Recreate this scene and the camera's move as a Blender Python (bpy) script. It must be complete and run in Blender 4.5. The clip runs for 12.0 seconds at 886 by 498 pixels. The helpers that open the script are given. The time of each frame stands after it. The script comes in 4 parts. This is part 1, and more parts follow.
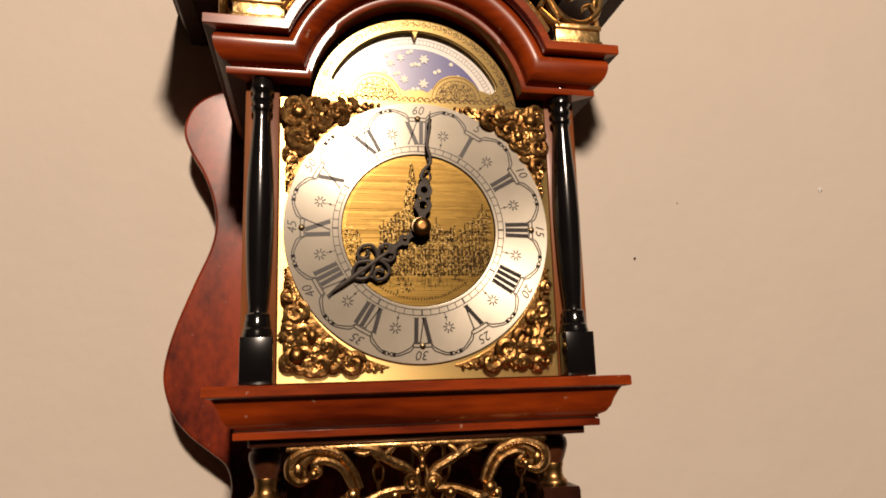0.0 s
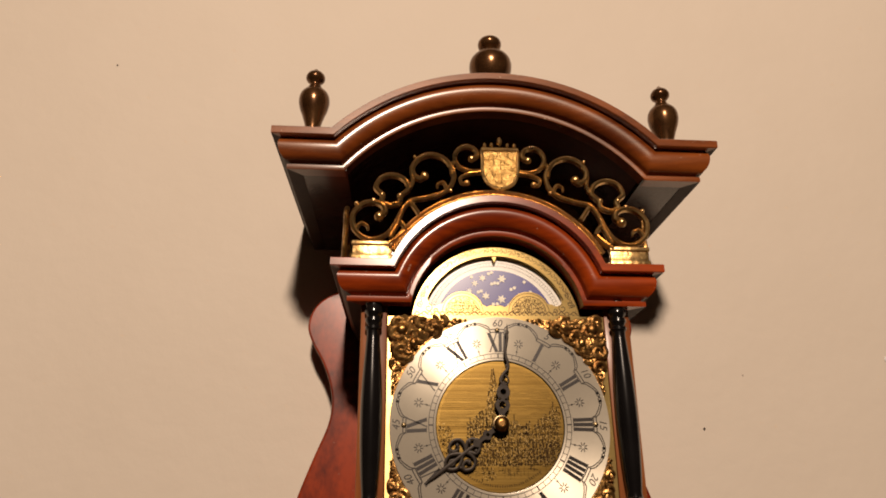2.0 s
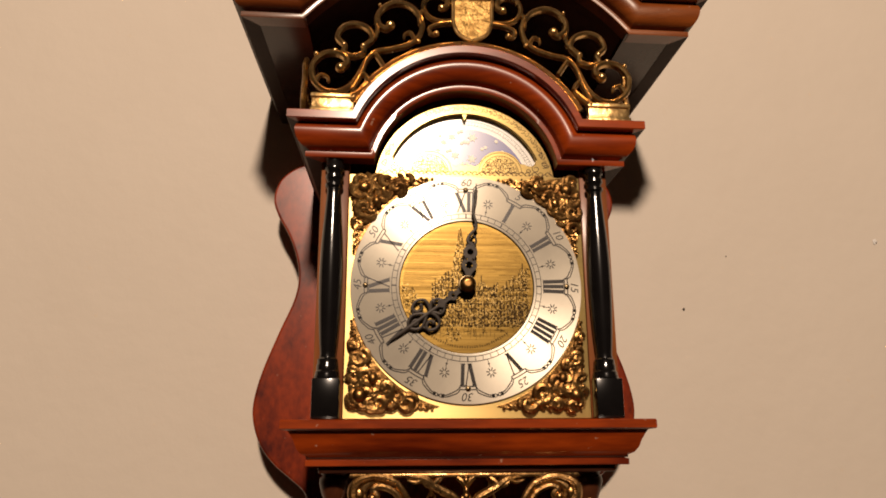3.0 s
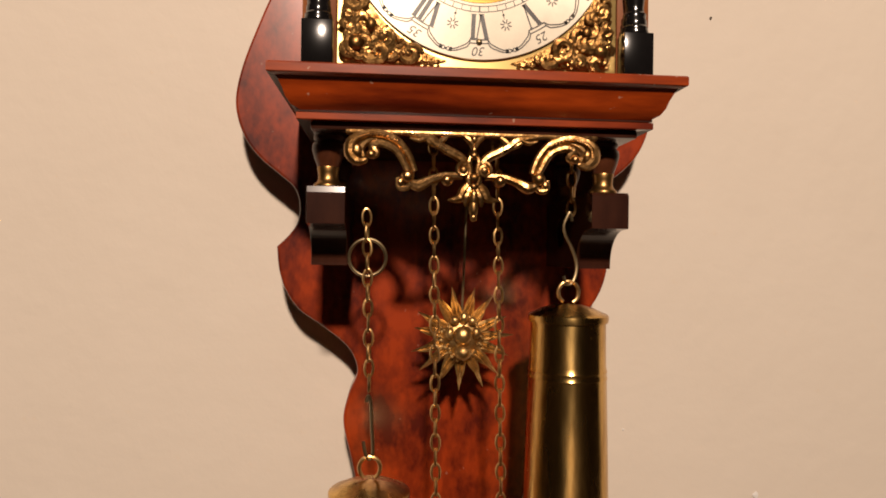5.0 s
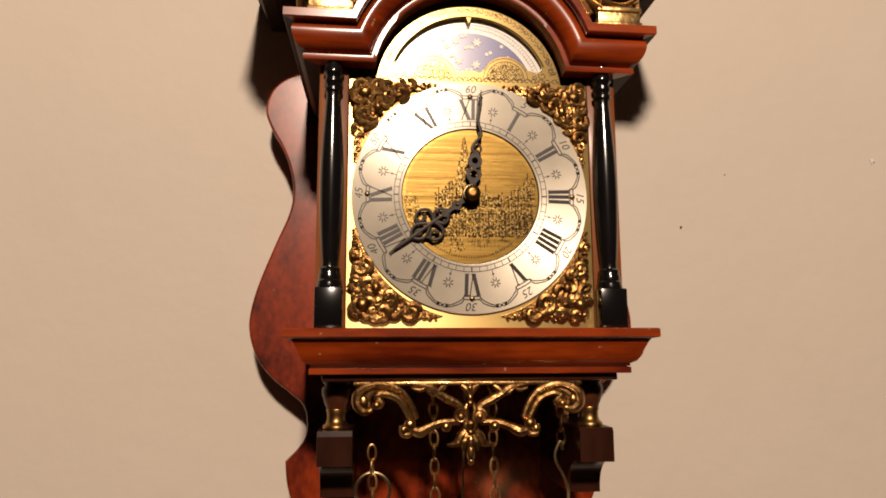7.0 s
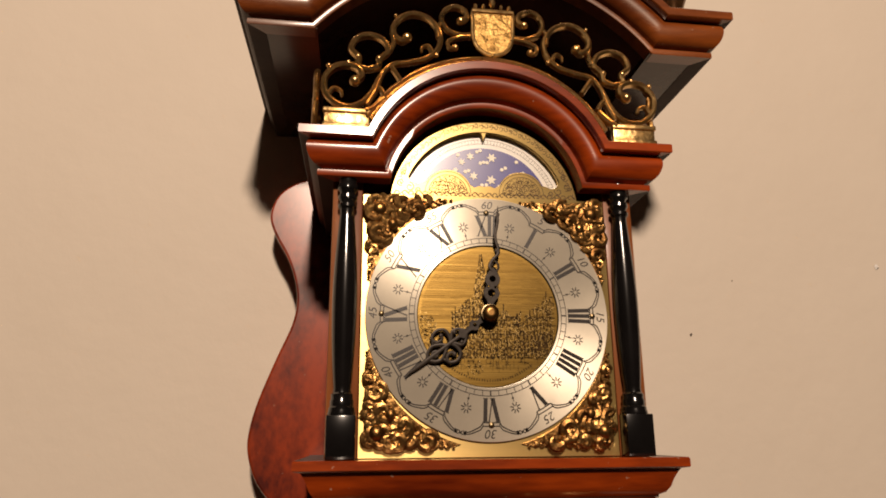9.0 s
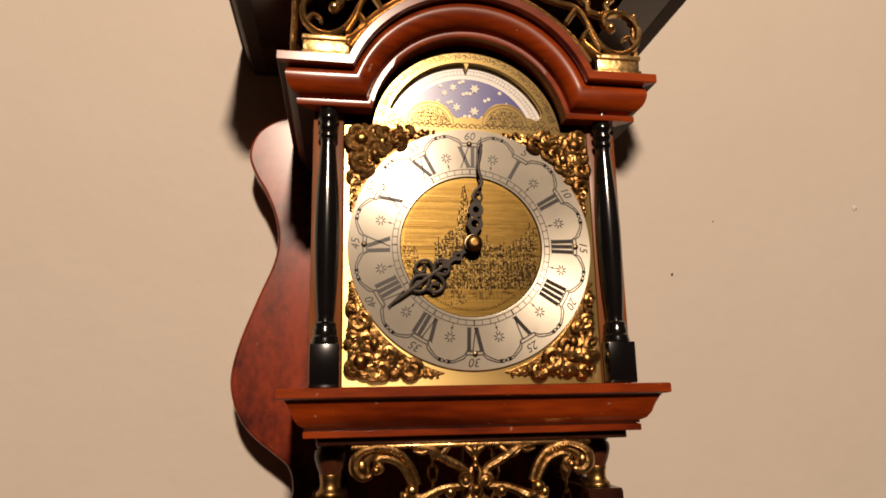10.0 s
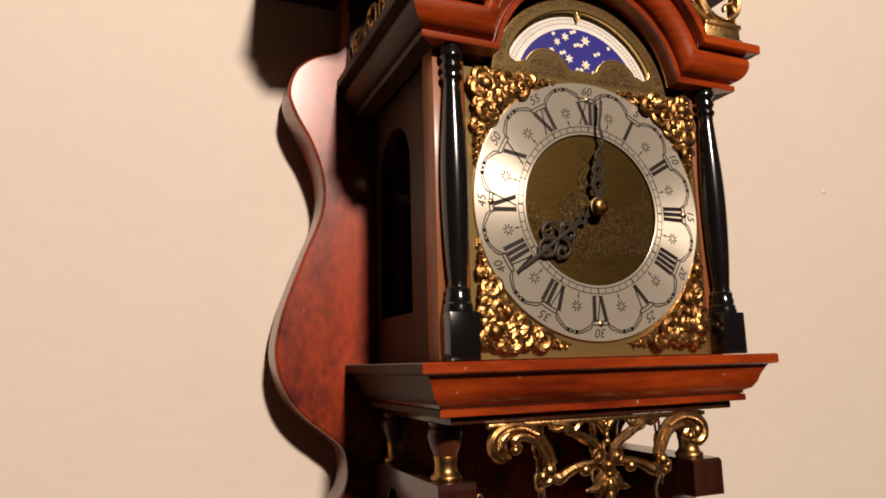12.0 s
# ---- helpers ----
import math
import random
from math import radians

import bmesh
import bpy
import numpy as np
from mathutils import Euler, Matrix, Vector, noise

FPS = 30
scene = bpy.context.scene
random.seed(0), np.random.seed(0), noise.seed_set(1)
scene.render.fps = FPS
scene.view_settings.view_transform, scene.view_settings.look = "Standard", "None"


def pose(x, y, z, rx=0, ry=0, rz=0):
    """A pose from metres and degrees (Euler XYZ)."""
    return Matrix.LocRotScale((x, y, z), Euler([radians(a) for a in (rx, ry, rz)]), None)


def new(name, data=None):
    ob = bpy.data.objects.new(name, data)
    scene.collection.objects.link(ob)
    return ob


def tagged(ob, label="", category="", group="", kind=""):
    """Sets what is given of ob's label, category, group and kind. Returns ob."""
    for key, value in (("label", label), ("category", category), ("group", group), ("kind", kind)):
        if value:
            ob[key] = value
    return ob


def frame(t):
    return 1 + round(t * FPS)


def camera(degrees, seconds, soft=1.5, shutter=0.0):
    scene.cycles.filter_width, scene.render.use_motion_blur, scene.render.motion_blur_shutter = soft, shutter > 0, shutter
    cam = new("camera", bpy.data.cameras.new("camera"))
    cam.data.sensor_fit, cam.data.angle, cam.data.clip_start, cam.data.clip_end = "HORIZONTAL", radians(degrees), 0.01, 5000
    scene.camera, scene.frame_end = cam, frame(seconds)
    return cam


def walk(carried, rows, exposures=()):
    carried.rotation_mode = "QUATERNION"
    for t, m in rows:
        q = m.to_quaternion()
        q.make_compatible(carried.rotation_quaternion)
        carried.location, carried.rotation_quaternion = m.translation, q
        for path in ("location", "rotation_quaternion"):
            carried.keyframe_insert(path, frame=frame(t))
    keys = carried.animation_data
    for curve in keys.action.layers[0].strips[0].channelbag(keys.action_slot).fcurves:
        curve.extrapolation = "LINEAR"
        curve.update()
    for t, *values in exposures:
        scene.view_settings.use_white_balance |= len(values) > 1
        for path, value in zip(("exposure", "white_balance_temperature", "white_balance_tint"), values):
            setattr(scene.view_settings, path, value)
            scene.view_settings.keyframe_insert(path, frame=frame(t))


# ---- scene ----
cam = camera(65.4, 12.0, 1.8)
PATH = [
    (0.0, -0.0506, -0.3126, 1.5300, 100.76, 1.68, -10.78),
    (0.5, -0.0447, -0.3378, 1.5323, 102.29, 2.08, -7.56),
    (1.0, -0.0456, -0.3728, 1.5327, 103.11, 1.82, -6.42),
    (1.5, -0.0520, -0.3988, 1.5519, 105.63, 2.24, -5.29),
    (2.0, -0.0546, -0.3973, 1.5576, 110.39, 0.50, -3.13),
    (2.5, -0.0423, -0.3778, 1.5366, 106.83, 0.40, -3.07),
    (2.7, -0.0353, -0.3708, 1.5319, 105.82, 0.43, -3.30),
    (4.3, -0.0369, -0.3370, 1.4797, 96.58, -0.88, -3.86),
    (4.5, -0.0415, -0.3266, 1.4668, 95.27, -0.71, -4.38),
    (5.0, -0.0418, -0.3140, 1.4481, 90.39, -0.88, -4.85),
    (5.5, -0.0420, -0.3138, 1.4460, 88.24, -0.72, -5.13),
    (6.0, -0.0462, -0.3239, 1.4613, 91.06, 0.31, -4.71),
    (6.5, -0.0477, -0.3365, 1.4889, 96.33, -0.13, -5.11),
    (7.0, -0.0473, -0.3527, 1.5158, 98.90, 0.24, -5.20),
    (7.5, -0.0564, -0.3647, 1.5418, 100.15, 0.80, -4.47),
    (9.3, -0.0652, -0.3392, 1.5391, 105.51, 0.21, -7.48),
    (9.5, -0.0646, -0.3379, 1.5358, 104.35, 0.09, -7.79),
    (10.0, -0.0652, -0.3361, 1.5240, 102.29, 1.09, -8.27),
    (10.5, -0.0752, -0.3379, 1.5234, 101.43, 0.74, -8.72),
    (11.0, -0.1001, -0.3315, 1.5207, 99.79, 0.98, -12.27),
    (11.5, -0.1488, -0.3059, 1.5274, 99.51, 1.67, -18.00),
    (12.0, -0.1908, -0.2685, 1.5299, 99.32, 1.53, -22.52),
]
EXPOSURES = [(0.0, 0.2, 6500, 10), (2.0, 0.06, 6650, 10), (2.7, 0.04, 6720, 10), (4.3, 0.18, 6600, 10), (5.0, 0.46, 6400, 10), (5.5, 0.62, 6300, 10), (6.0, 0.55, 6380, 10), (6.5, 0.38, 6480, 10), (7.0, 0.14, 6550, 10),
             (7.5, 0.08, 6620, 10), (9.5, 0.08, 6720, 10), (10.5, 0.14, 6600, 10), (11.2, 0.3, 6500, 10), (11.5, 0.4, 6450, 10), (12.0, 0.57, 6080, 10)]
walk(cam, [(t, pose(x, y, z, rx, ry, rz)) for t, x, y, z, rx, ry, rz in PATH], EXPOSURES)

# ---- light: one warm ceiling lamp in a dim evening room ----
WALL_Y = 0.138
LAMP = (-0.035, -1.75, 2.485)
bulb = bpy.data.lights.new("ceiling_bulb", "POINT")
bulb.energy, bulb.color, bulb.shadow_soft_size = 150, (1.0, 0.785, 0.62), 0.065
new("ceiling_bulb", bulb).location = LAMP
world = bpy.data.worlds.new("evening")
world.use_nodes = True
scene.world = world
world.node_tree.nodes["Background"].inputs[0].default_value = (0.02, 0.018, 0.015, 1)
world.node_tree.nodes["Background"].inputs[1].default_value = 0.2


# ---- materials ----
def material(name, color, rough=0.5, metal=0.0, dark=None, scale=60.0, stretch=(1, 1, 1), amount=0.5, bump=0.0, bump_scale=400.0,
             coat=0.0, coat_rough=0.2, coat_ior=1.5, flecks=0.0, rough_var=0.0, aniso=0.0, tangent="", spec=0.5, spec_tint=(1, 1, 1), aniso_turn=0.0):
    """A surface with a broad variation, a fine grain and a little relief."""
    m = bpy.data.materials.new(name)
    m.use_nodes = True
    nt = m.node_tree
    N, L = nt.nodes, nt.links
    b = N["Principled BSDF"]
    b.inputs["Roughness"].default_value, b.inputs["Metallic"].default_value = rough, metal
    b.inputs["Coat Weight"].default_value, b.inputs["Coat Roughness"].default_value = coat, coat_rough
    b.inputs["Coat IOR"].default_value = coat_ior
    b.inputs["Specular IOR Level"].default_value, b.inputs["Specular Tint"].default_value = spec, (*spec_tint, 1)
    co = N.new("ShaderNodeTexCoord")
    mp = N.new("ShaderNodeMapping")
    mp.inputs["Scale"].default_value = stretch
    L.new(co.outputs["Object"], mp.inputs["Vector"])
    n1, n2 = N.new("ShaderNodeTexNoise"), N.new("ShaderNodeTexNoise")
    n1.inputs["Scale"].default_value, n1.inputs["Detail"].default_value = scale, 6
    n2.inputs["Scale"].default_value, n2.inputs["Detail"].default_value = scale * 7.3, 4
    L.new(mp.outputs[0], n1.inputs["Vector"]), L.new(mp.outputs[0], n2.inputs["Vector"])
    mix = N.new("ShaderNodeMath")
    mix.operation = "MULTIPLY_ADD"
    mix.inputs[1].default_value = 0.35
    L.new(n2.outputs["Fac"], mix.inputs[0]), L.new(n1.outputs["Fac"], mix.inputs[2])
    ramp = N.new("ShaderNodeMapRange")
    ramp.inputs[1].default_value, ramp.inputs[2].default_value = 0.52, 0.84
    ramp.inputs[3].default_value, ramp.inputs[4].default_value = 0.0, amount
    L.new(mix.outputs[0], ramp.inputs[0])
    c = N.new("ShaderNodeMix")
    c.data_type = "RGBA"
    d = dark or tuple(v * 0.45 for v in color)
    c.inputs["A"].default_value, c.inputs["B"].default_value = (*color, 1), (*d, 1)
    L.new(ramp.outputs[0], c.inputs["Factor"])
    last = c.outputs["Result"]
    if flecks:
        n4, fr, c2 = N.new("ShaderNodeTexNoise"), N.new("ShaderNodeMapRange"), N.new("ShaderNodeMix")
        n4.inputs["Scale"].default_value, n4.inputs["Detail"].default_value = 260, 2
        L.new(co.outputs["Object"], n4.inputs["Vector"])
        fr.inputs[1].default_value, fr.inputs[2].default_value, fr.inputs[4].default_value = 0.735, 0.76, flecks
        c2.data_type = "RGBA"
        c2.inputs["B"].default_value = (0.55, 0.4, 0.28, 1)
        L.new(n4.outputs["Fac"], fr.inputs[0]), L.new(fr.outputs[0], c2.inputs["Factor"])
        L.new(last, c2.inputs["A"])
        last = c2.outputs["Result"]
    L.new(last, b.inputs["Base Color"])
    if rough_var:
        rr = N.new("ShaderNodeMapRange")
        rr.inputs[1].default_value, rr.inputs[2].default_value = 0.3, 0.7
        rr.inputs[3].default_value, rr.inputs[4].default_value = max(rough - rough_var, 0.02), rough + rough_var
        L.new(n1.outputs["Fac"], rr.inputs[0]), L.new(rr.outputs[0], b.inputs["Roughness"])
    if bump:
        n3, bp = N.new("ShaderNodeTexNoise"), N.new("ShaderNodeBump")
        n3.inputs["Scale"].default_value, n3.inputs["Detail"].default_value = bump_scale, 5
        bp.inputs["Strength"].default_value, bp.inputs["Distance"].default_value = 1.0, bump
        L.new(mp.outputs[0], n3.inputs["Vector"])
        L.new(n3.outputs["Fac"], bp.inputs["Height"]), L.new(bp.outputs[0], b.inputs["Normal"])
    if aniso:
        b.inputs["Anisotropic"].default_value = aniso
        b.inputs["Anisotropic Rotation"].default_value = aniso_turn
        tg = N.new("ShaderNodeTangent")
        if tangent == "UV":
            tg.direction_type, tg.uv_map = "UV_MAP", "grain"
        else:
            tg.direction_type, tg.axis = "RADIAL", tangent
        L.new(tg.outputs[0], b.inputs["Tangent"])
    return m


WALL = material("cream_wall_paint", (0.72, 0.64, 0.545), 0.62, dark=(0.66, 0.58, 0.485), scale=2.2, amount=0.5, bump=0.0006, bump_scale=55, spec=0.3)
# unseen room surfaces, made near black so bounce leaves the shadows deep
ROOM = material("unseen_wall_low_bounce", (0.02, 0.015, 0.012), 0.9, scale=2, amount=0.4, spec=0.1)
CEILING = material("unseen_ceiling_low_bounce", (0.025, 0.02, 0.016), 0.9, scale=2, amount=0.3, spec=0.1)
FLOOR = material("unseen_floor_low_bounce", (0.03, 0.02, 0.013), 0.8, spec=0.15, scale=3, stretch=(1, 8, 1), amount=0.6)
MAHOGANY = material("red_mahogany", (0.36, 0.050, 0.005), 0.42, dark=(0.11, 0.011, 0.002), scale=22, stretch=(0.35, 1, 2.2), amount=1.0, bump=0.00008, bump_scale=1500, coat=1.0, coat_rough=0.21, coat_ior=1.6, flecks=0.4, rough_var=0.06, spec=0.06, spec_tint=(1, 0.82, 0.55))
BURL = material("burl_backboard_veneer", (0.33, 0.038, 0.004), 0.45, dark=(0.075, 0.006, 0.0014), scale=40, stretch=(1, 1, 0.6), amount=1.0, bump=0.00003, bump_scale=300, coat=1.0, coat_rough=0.25, coat_ior=1.65, flecks=0.15, rough_var=0.06, spec=0.04)
HOODWOOD = material("brown_mahogany_hood", (0.27, 0.066, 0.011), 0.36, dark=(0.10, 0.020, 0.004), scale=22, stretch=(0.35, 1, 2.2), amount=1.0, bump=0.00014, bump_scale=1500, coat=1.0, coat_rough=0.22, coat_ior=1.6, flecks=0.5, rough_var=0.06, spec=0.2, spec_tint=(1, 0.82, 0.55))
# brown panel veneer; on the moulding returns it carries their side shade
SIDEWOOD = material("brown_veneer_and_side_shade", (0.052, 0.024, 0.013), 0.5, dark=(0.026, 0.011, 0.006), scale=30, stretch=(1, 1, 0.2), amount=0.8, bump=0.00005, coat=0.05, spec=0.12)
# dark bracket wood; under the mouldings this colour also stands in for shade
DARKWOOD = material("dark_wood_and_shade", (0.045, 0.014, 0.007), 0.45, dark=(0.018, 0.005, 0.003), scale=40, stretch=(1, 1, 0.3), amount=0.8, bump=0.00004, bump_scale=900, coat=0.9, coat_rough=0.16, spec=0.05)
STILE = material("orange_polished_wood", (0.30, 0.10, 0.028), 0.42, dark=(0.15, 0.04, 0.01), scale=40, stretch=(1, 1, 0.15), amount=0.9, bump=0.0001, coat=0.15, spec=0.25)
EBONY = material("black_lacquer", (0.008, 0.007, 0.007), 0.13, scale=50, amount=0.5, coat=0.4, bump=0.00003, bump_scale=200)
BRASS = material("polished_brass", (0.72, 0.44, 0.175), 0.32, 1.0, dark=(0.5, 0.29, 0.1), scale=70, amount=0.8, bump=0.00004, bump_scale=600, rough_var=0.07)
PLATE = material("brass_dial_plate", (0.72, 0.52, 0.2), 0.34, 0.87, dark=(0.62, 0.43, 0.15), scale=35, stretch=(0.12, 1, 3), amount=0.8, bump=0.000003, bump_scale=900, rough_var=0.03, aniso=0.76, tangent="UV")
BRUSHED = material("brushed_brass_centre", (0.28, 0.178, 0.048), 0.36, 1.0, dark=(0.15, 0.09, 0.022), scale=60, stretch=(0.05, 1, 6), amount=1.0, bump=0.00004, bump_scale=240, rough_var=0.06, aniso=0.25, tangent="UV")
WEIGHT = material("aged_brass_tube", (0.80, 0.52, 0.18), 0.29, 1.0, dark=(0.40, 0.22, 0.065), scale=48, stretch=(1.6, 1.6, 0.3), amount=1.0, bump=0.00012, bump_scale=80, flecks=0.3, rough_var=0.1, aniso=0.8, tangent="Z", aniso_turn=0.25)
GALLERYM = material("bright_gilt_casting", (0.97, 0.66, 0.29), 0.34, 1.0, dark=(0.5, 0.28, 0.09), scale=150, amount=0.8, bump=0.0004, bump_scale=300, rough_var=0.08)
ENGRAVED = material("dark_plate_engraving", (0.11, 0.058, 0.018), 0.5, 0.4, dark=(0.04, 0.02, 0.006), scale=400, amount=0.8)
GILT = material("gilded_cast_metal", (0.68, 0.40, 0.16), 0.33, 1.0, dark=(0.2, 0.1, 0.03), scale=150, amount=1.0, bump=0.0003, bump_scale=420, rough_var=0.08)
# bronze of the spandrels; also the side galleries' gilt darkened as shade
BRONZE = material("bronze_cast_and_shaded_gilt", (0.52, 0.295, 0.098), 0.34, 0.95, dark=(0.14, 0.062, 0.018), scale=170, amount=1.0, bump=0.0006, bump_scale=300, rough_var=0.08)
SUNMETAL = material("dull_gilt_pendulum", (0.76, 0.50, 0.2), 0.42, 1.0, dark=(0.3, 0.165, 0.055), scale=150, amount=0.9, bump=0.0004, bump_scale=300)
CHAINM = material("brass_chain_wire", (0.86, 0.56, 0.24), 0.34, 1.0, dark=(0.42, 0.24, 0.09), scale=220, amount=0.8)
STEEL = material("dull_brown_wire", (0.36, 0.27, 0.15), 0.38, 1.0, scale=200, amount=0.6)
SILVER = material("silvered_ring", (0.68, 0.615, 0.50), 0.36, 0.62, dark=(0.60, 0.54, 0.43), scale=60, amount=0.7, bump=0.000004, bump_scale=900, aniso=0.82, tangent="Y", rough_var=0.04, aniso_turn=0.215)
INK = material("black_dial_print", (0.018, 0.012, 0.009), 0.4, scale=90, amount=0.4)
ETCH = material("brown_etching", (0.07, 0.038, 0.012), 0.6, 0.0, dark=(0.025, 0.013, 0.004), scale=500, amount=0.9, spec=0.1)
FERRULEM = material("dulled_brass_ferrule", (0.42, 0.24, 0.085), 0.34, 1.0, dark=(0.2, 0.1, 0.03), scale=90, amount=0.8)
ETCHLINE = material("fine_sky_etching", (0.2, 0.12, 0.035), 0.42, 1.0, scale=300, amount=0.5)
ETCHLIGHT = material("bright_etched_brass", (0.62, 0.43, 0.16), 0.34, 1.0, dark=(0.4, 0.26, 0.08), scale=400, amount=0.8)
HANDM = material("darkened_pointer_metal", (0.035, 0.026, 0.019), 0.45, 0.25, dark=(0.02, 0.014, 0.01), scale=250, amount=0.8, bump=0.0001, spec=0.3)
MOONWHITE = material("white_moon_scale", (0.86, 0.82, 0.74), 0.3, scale=80, amount=0.15, coat=0.9, coat_rough=0.2)
MOONBLUE = material("blue_moon_disc", (0.035, 0.032, 0.26), 0.3, dark=(0.025, 0.022, 0.19), scale=80, amount=0.5, coat=0.9, coat_rough=0.2)
STARM = material("pale_gold_stars", (0.9, 0.84, 0.68), 0.35, scale=200, amount=0.3)
POSTWOOD = material("varnished_red_brown_post", (0.09, 0.028, 0.011), 0.35, dark=(0.04, 0.012, 0.006), scale=60, stretch=(1, 1, 0.3), amount=0.8, coat=0.25, coat_rough=0.15, spec=0.2)
FINIALM = material("dark_bronzed_finial", (0.17, 0.08, 0.03), 0.24, 0.7, dark=(0.07, 0.028, 0.011), scale=90, amount=0.9, bump=0.00006)
CHIP = material("bare_white_plaster", (0.85, 0.82, 0.78), 0.8, scale=300, amount=0.3)
HOLE = material("dark_nail_hole", (0.05, 0.035, 0.025), 0.9, scale=300, amount=0.4)

# ---- mesh helpers; lengths of the clock in millimetres, x right, y into the wall, z up ----
MM = 0.001
Z0 = 1.6


def mesh_of(bm, name, smooth=True, angle=35):
    bmesh.ops.recalc_face_normals(bm, faces=bm.faces[:])
    for f in bm.faces:
        f.smooth = smooth
    if smooth:
        for e in bm.edges:
            if len(e.link_faces) == 2 and e.calc_face_angle(0) > radians(angle):
                e.smooth = False
    me = bpy.data.meshes.new(name)
    bm.to_mesh(me)
    bm.free()
    return me


def thing(name, at, label, category, group="", kind=""):
    ob = new(name)
    ob.location = at
    ob.empty_display_size = 0.02
    return tagged(ob, label, category, group, kind)


def part(name, shape, mat, parent, label="", scale=MM):
    """Links a bmesh (in millimetres) or a ready mesh as one object under its thing."""
    if isinstance(shape, bmesh.types.BMesh):
        if scale != 1:
            bmesh.ops.scale(shape, vec=(scale,) * 3, verts=shape.verts[:])
        shape = mesh_of(shape, name)
    shape.materials.clear()
    shape.materials.append(mat)
    ob = new(name, shape)
    ob.parent = parent
    if label:
        tagged(ob, label)
    return ob


def box(x0, x1, y0, y1, z0, z1, bevel=0.0, seg=2, bm=None):
    bm = bm or bmesh.new()
    v = bmesh.ops.create_cube(bm, size=1.0)["verts"]
    bmesh.ops.scale(bm, vec=(x1 - x0, y1 - y0, z1 - z0), verts=v)
    bmesh.ops.translate(bm, vec=((x0 + x1) / 2, (y0 + y1) / 2, (z0 + z1) / 2), verts=v)
    if bevel:
        es = list({e for w in v for e in w.link_edges})
        bmesh.ops.bevel(bm, geom=es, offset=bevel, segments=seg, affect="EDGES", profile=0.5)
    return bm


def lathe(profile, n=40, at=(0, 0, 0), axis="z", bm=None):
    """Turns (radius, height) round an axis."""
    bm = bm or bmesh.new()
    rings = []
    for r, h in profile:
        ring = []
        for i in range(n):
            a = 2 * math.pi * i / n
            p = (r * math.cos(a), r * math.sin(a), h) if axis == "z" else (r * math.cos(a), -h, r * math.sin(a))
            ring.append(bm.verts.new((at[0] + p[0], at[1] + p[1], at[2] + p[2])))
        rings.append(ring)
    for a, b in zip(rings, rings[1:]):
        for i in range(n):
            bm.faces.new((a[i], a[(i + 1) % n], b[(i + 1) % n], b[i]))
    bm.faces.new(rings[0]), bm.faces.new(rings[-1])
    return bm


def smooth_profile(points, n=6):
    """A Catmull-Rom run through the points."""
    out = []
    p = [points[0], *points, points[-1]]
    for i in range(1, len(p) - 2):
        for k in range(n):
            t = k / n
            out.append(tuple(0.5 * (2 * p[i][j] + (p[i + 1][j] - p[i - 1][j]) * t + (2 * p[i - 1][j] - 5 * p[i][j] + 4 * p[i + 1][j] - p[i + 2][j]) * t * t
                                    + (3 * p[i][j] - p[i - 1][j] - 3 * p[i + 1][j] + p[i + 2][j]) * t ** 3) for j in range(len(points[0]))))
    return out + [points[-1]]


def with_grain(me):
    """A map whose first axis runs up the plate, for brushed metal."""
    uv = me.uv_layers.new(name="grain")
    for k in me.loops:
        co = me.vertices[k.vertex_index].co
        uv.data[k.index].uv = (co.z * 10, co.x * 10)
    return me


def outline_mesh(name, loops, y_front, depth, bevel=0.0):
    """A flat plate with holes: closed (x, z) loops, its front at y_front, depth deep, edges bevelled."""
    cu = bpy.data.curves.new(name, "CURVE")
    cu.dimensions, cu.fill_mode = "2D", "BOTH"
    cu.extrude, cu.bevel_depth, cu.bevel_resolution = max(depth / 2 - bevel, 0) * MM, bevel * MM, 1
    cu.offset = -bevel * MM
    for loop in loops:
        s = cu.splines.new("POLY")
        s.points.add(len(loop) - 1)
        for q, (x, z) in zip(s.points, loop):
            q.co = (x * MM, z * MM, 0, 1)
        s.use_cyclic_u, s.use_smooth = True, False
    ob = bpy.data.objects.new(name, cu)
    me = bpy.data.meshes.new_from_object(ob)
    me.transform(Matrix.Translation((0, (y_front + depth / 2) * MM, 0)) @ Matrix.Rotation(radians(90), 4, "X"))
    bpy.data.objects.remove(ob)
    bpy.data.curves.remove(cu)
    return with_grain(me)


def tube_bm(bm, points, radii, n=8, flat=1.0):
    """A round bar along 3D points; radii one number or one per point; flat squeezes its depth."""
    pts = [Vector(p) for p in points]
    if not isinstance(radii, (list, tuple)):
        radii = [radii] * len(pts)
    rings = []
    up = Vector((0, 1, 0))
    for i, p in enumerate(pts):
        d = (pts[min(i + 1, len(pts) - 1)] - pts[max(i - 1, 0)]).normalized()
        s = d.cross(up)
        if s.length < 0.05:
            s = d.cross(Vector((1, 0, 0)))
        s.normalize()
        u = s.cross(d).normalized()
        rings.append([bm.verts.new(p + s * (radii[i] * math.cos(2 * math.pi * k / n)) + u * (radii[i] * flat * math.sin(2 * math.pi * k / n))) for k in range(n)])
    for a, b in zip(rings, rings[1:]):
        for k in range(n):
            bm.faces.new((a[k], a[(k + 1) % n], b[(k + 1) % n], b[k]))
    bm.faces.new(rings[0]), bm.faces.new(rings[-1])
    return bm


